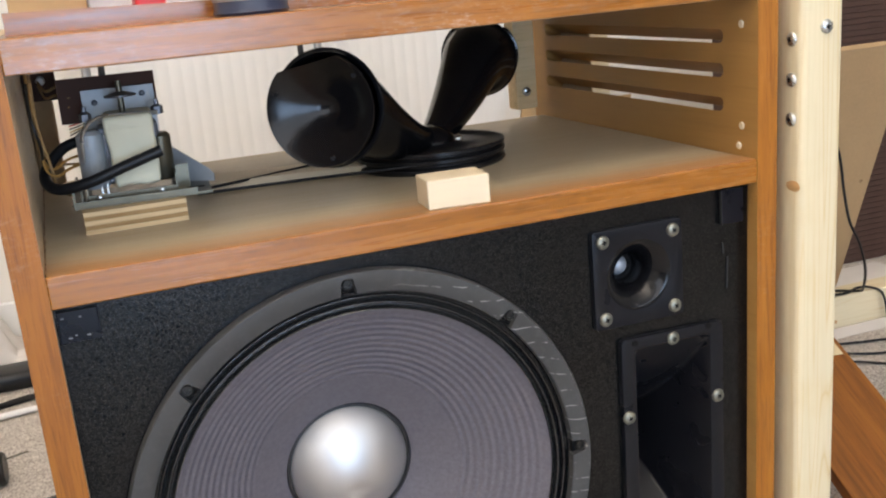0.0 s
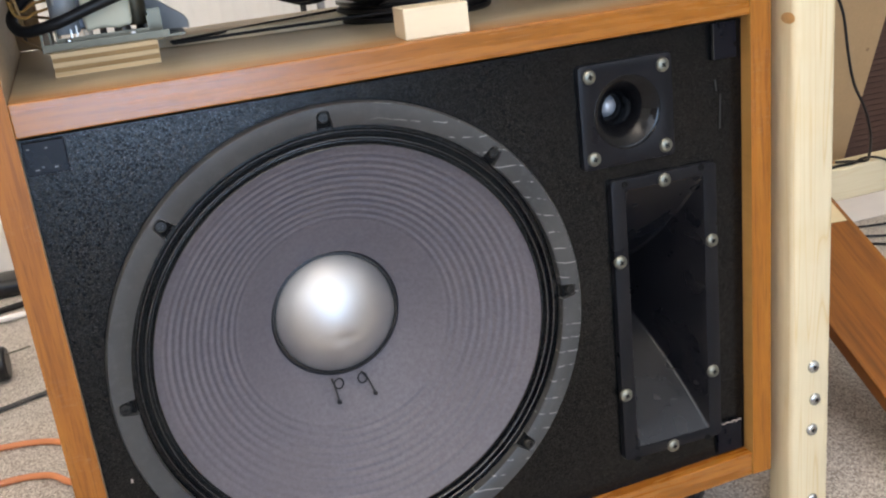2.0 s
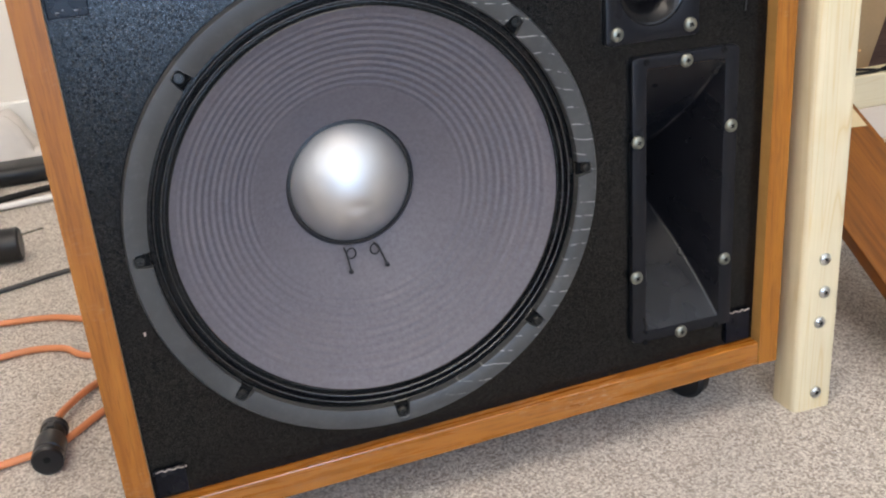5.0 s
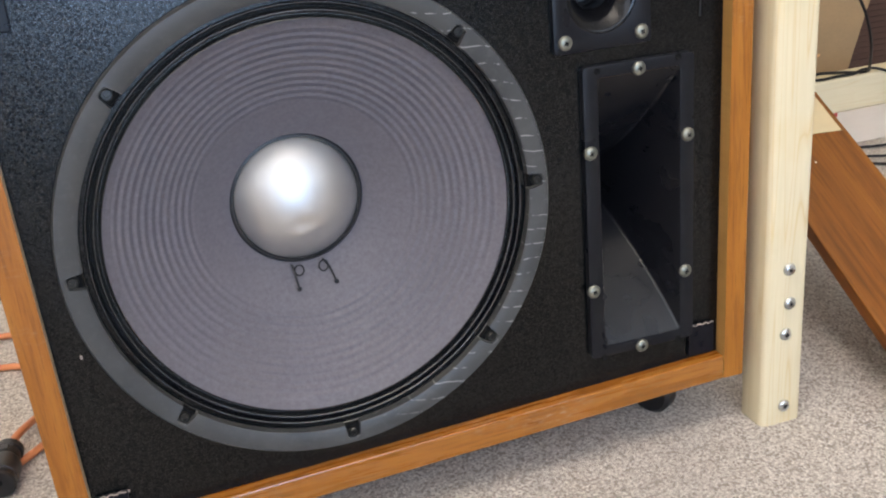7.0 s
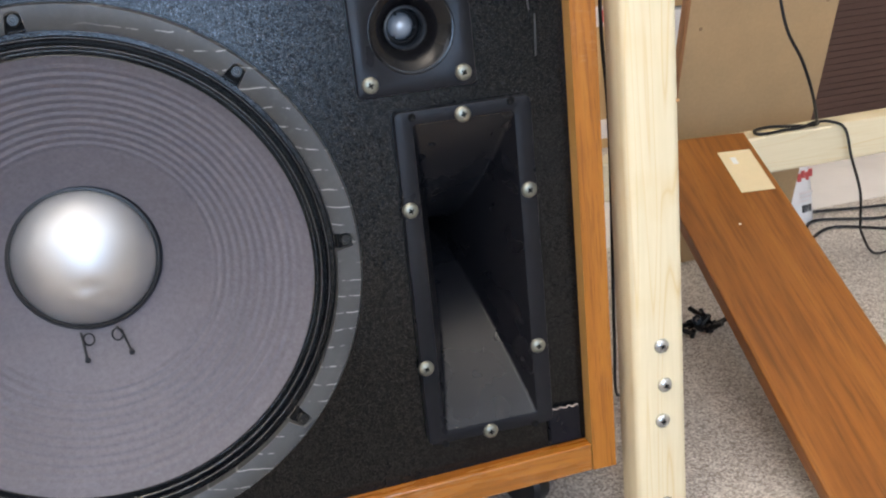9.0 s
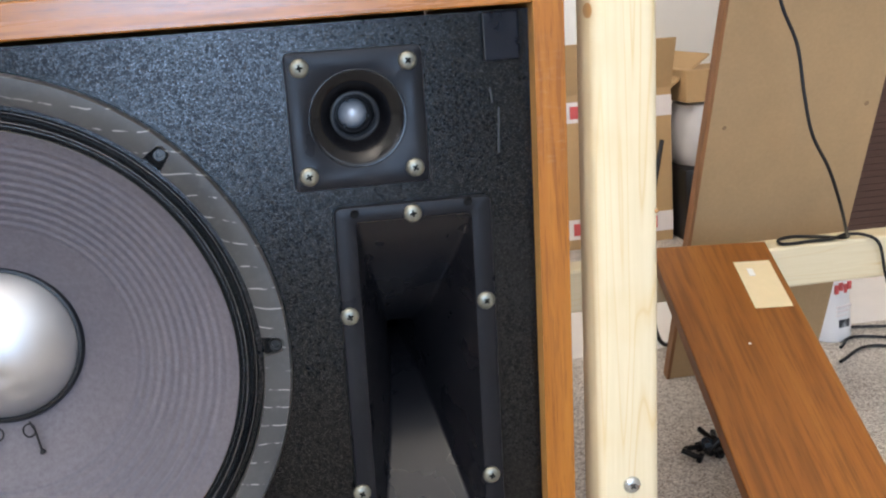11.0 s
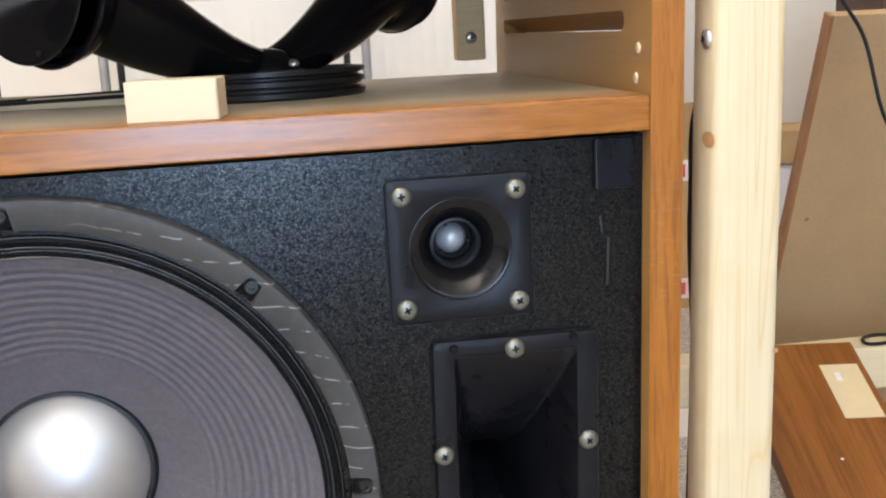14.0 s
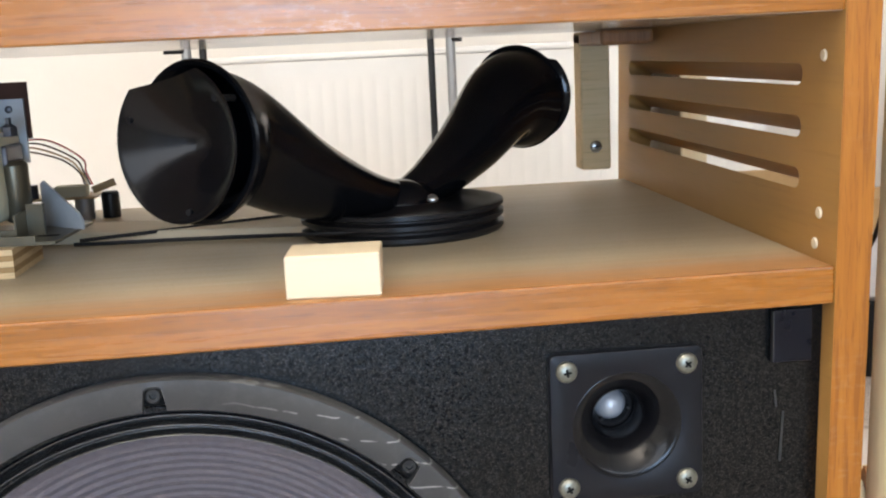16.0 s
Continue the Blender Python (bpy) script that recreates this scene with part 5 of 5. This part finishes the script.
def crumpled(name, x0, x1, y0, y1, h, mat, seed, label):
    bm = bmesh.new()
    nx, ny = 26, 20
    g = [[None] * (ny + 1) for _ in range(nx + 1)]
    for i in range(nx + 1):
        for j in range(ny + 1):
            u, w = i / nx, j / ny
            e = min(1, 6 * min(u, 1 - u, w, 1 - w))
            p = Vector((x0 + (x1 - x0) * u, y0 + (y1 - y0) * w, 0))
            z = h * e * (0.45 + 0.9 * abs(noise.noise(p * 9 + Vector((seed, 0, 0))))) + 0.25 * h * e * noise.noise(p * 30)
            g[i][j] = bm.verts.new((p.x, p.y, max(0.001, z)))
    for i in range(nx):
        for j in range(ny):
            bm.faces.new((g[i][j], g[i + 1][j], g[i + 1][j + 1], g[i][j + 1]))
    low = bmesh.ops.extrude_edge_only(bm, edges=[e for e in bm.edges if e.is_boundary])
    for v in [q for q in low["geom"] if isinstance(q, bmesh.types.BMVert)]:
        v.co.z = 0
    ob = obj(name, bm, mat, True, 60)
    return tagged(ob, label, "cloth")


crumpled("dust_sheet", -0.75, -0.29, 1.36, 1.50, 0.12, white_cloth, 3.0, "crumpled white dust sheet on the carpet")
crumpled("dust_sheet", 1.22, 1.7, 1.17, 1.45, 0.08, white_cloth, 8.0, "crumpled white dust sheet on the carpet")
crumpled("dust_sheet", 0.56, 1.42, 0.66, 0.985, 0.016, white_cloth, 5.0, "flat white dust sheet spread on the carpet")


def stand(x, y, gap, cap_dx):
    t = thing("metal_stand", (x, y, 0), "grey tubular stand with red cap behind the cabinet", "stand")
    part("leg", tube_bm([(0, 0, 0), (0, 0, 0.80)], 0.008, 12), tube_grey, t, smooth=True)
    part("leg", tube_bm([(gap, 0.004, 0), (gap, 0.004, 0.80)], 0.006, 12), rubber, t, smooth=True)
    arm = part("arm", tube_bm([(0, -0.002, 0.655), (cap_dx, -0.012, 0.655)], 0.005, 10), rubber, t, smooth=True)
    part("cap", moved(lathe_bm([(0, 0), (0.013, 0), (0.015, 0.004), (0.013, 0.014), (0, 0.016)], 18), Matrix.Translation((cap_dx, -0.014, 0.661))), red_plastic, arm, "red plastic cap", smooth=True)


stand(-0.131, 1.20, 0.026, -0.034)
stand(0.307, 1.28, -0.034, 0.017)
# unseen pendant, added as a holder for the upward fill light
lamp = thing("ceiling_lamp", (-0.40, -0.85, ZT), "unseen white bowl pendant, added to throw light on the ceiling", "lamp")
part("rose", lathe_bm([(0, -0.02), (0.035, -0.02), (0.045, 0.0), (0, 0.0)], 32), white_gloss, lamp, smooth=True)
part("bowl", lathe_bm([(0.255, -0.96), (0.25, -0.965), (0.18, -1.01), (0.0, -1.03), (0.0, -1.022), (0.175, -1.003), (0.243, -0.962), (0.255, -0.96)], 40), white_gloss, lamp, smooth=True)
for a in (0, 120, 240):
    part("cord", tube_bm([(0.02 * math.cos(radians(a)), 0.02 * math.sin(radians(a)), -0.019), (0.249 * math.cos(radians(a)), 0.249 * math.sin(radians(a)), -0.961)], 0.002, 6), white_gloss, lamp, smooth=True)
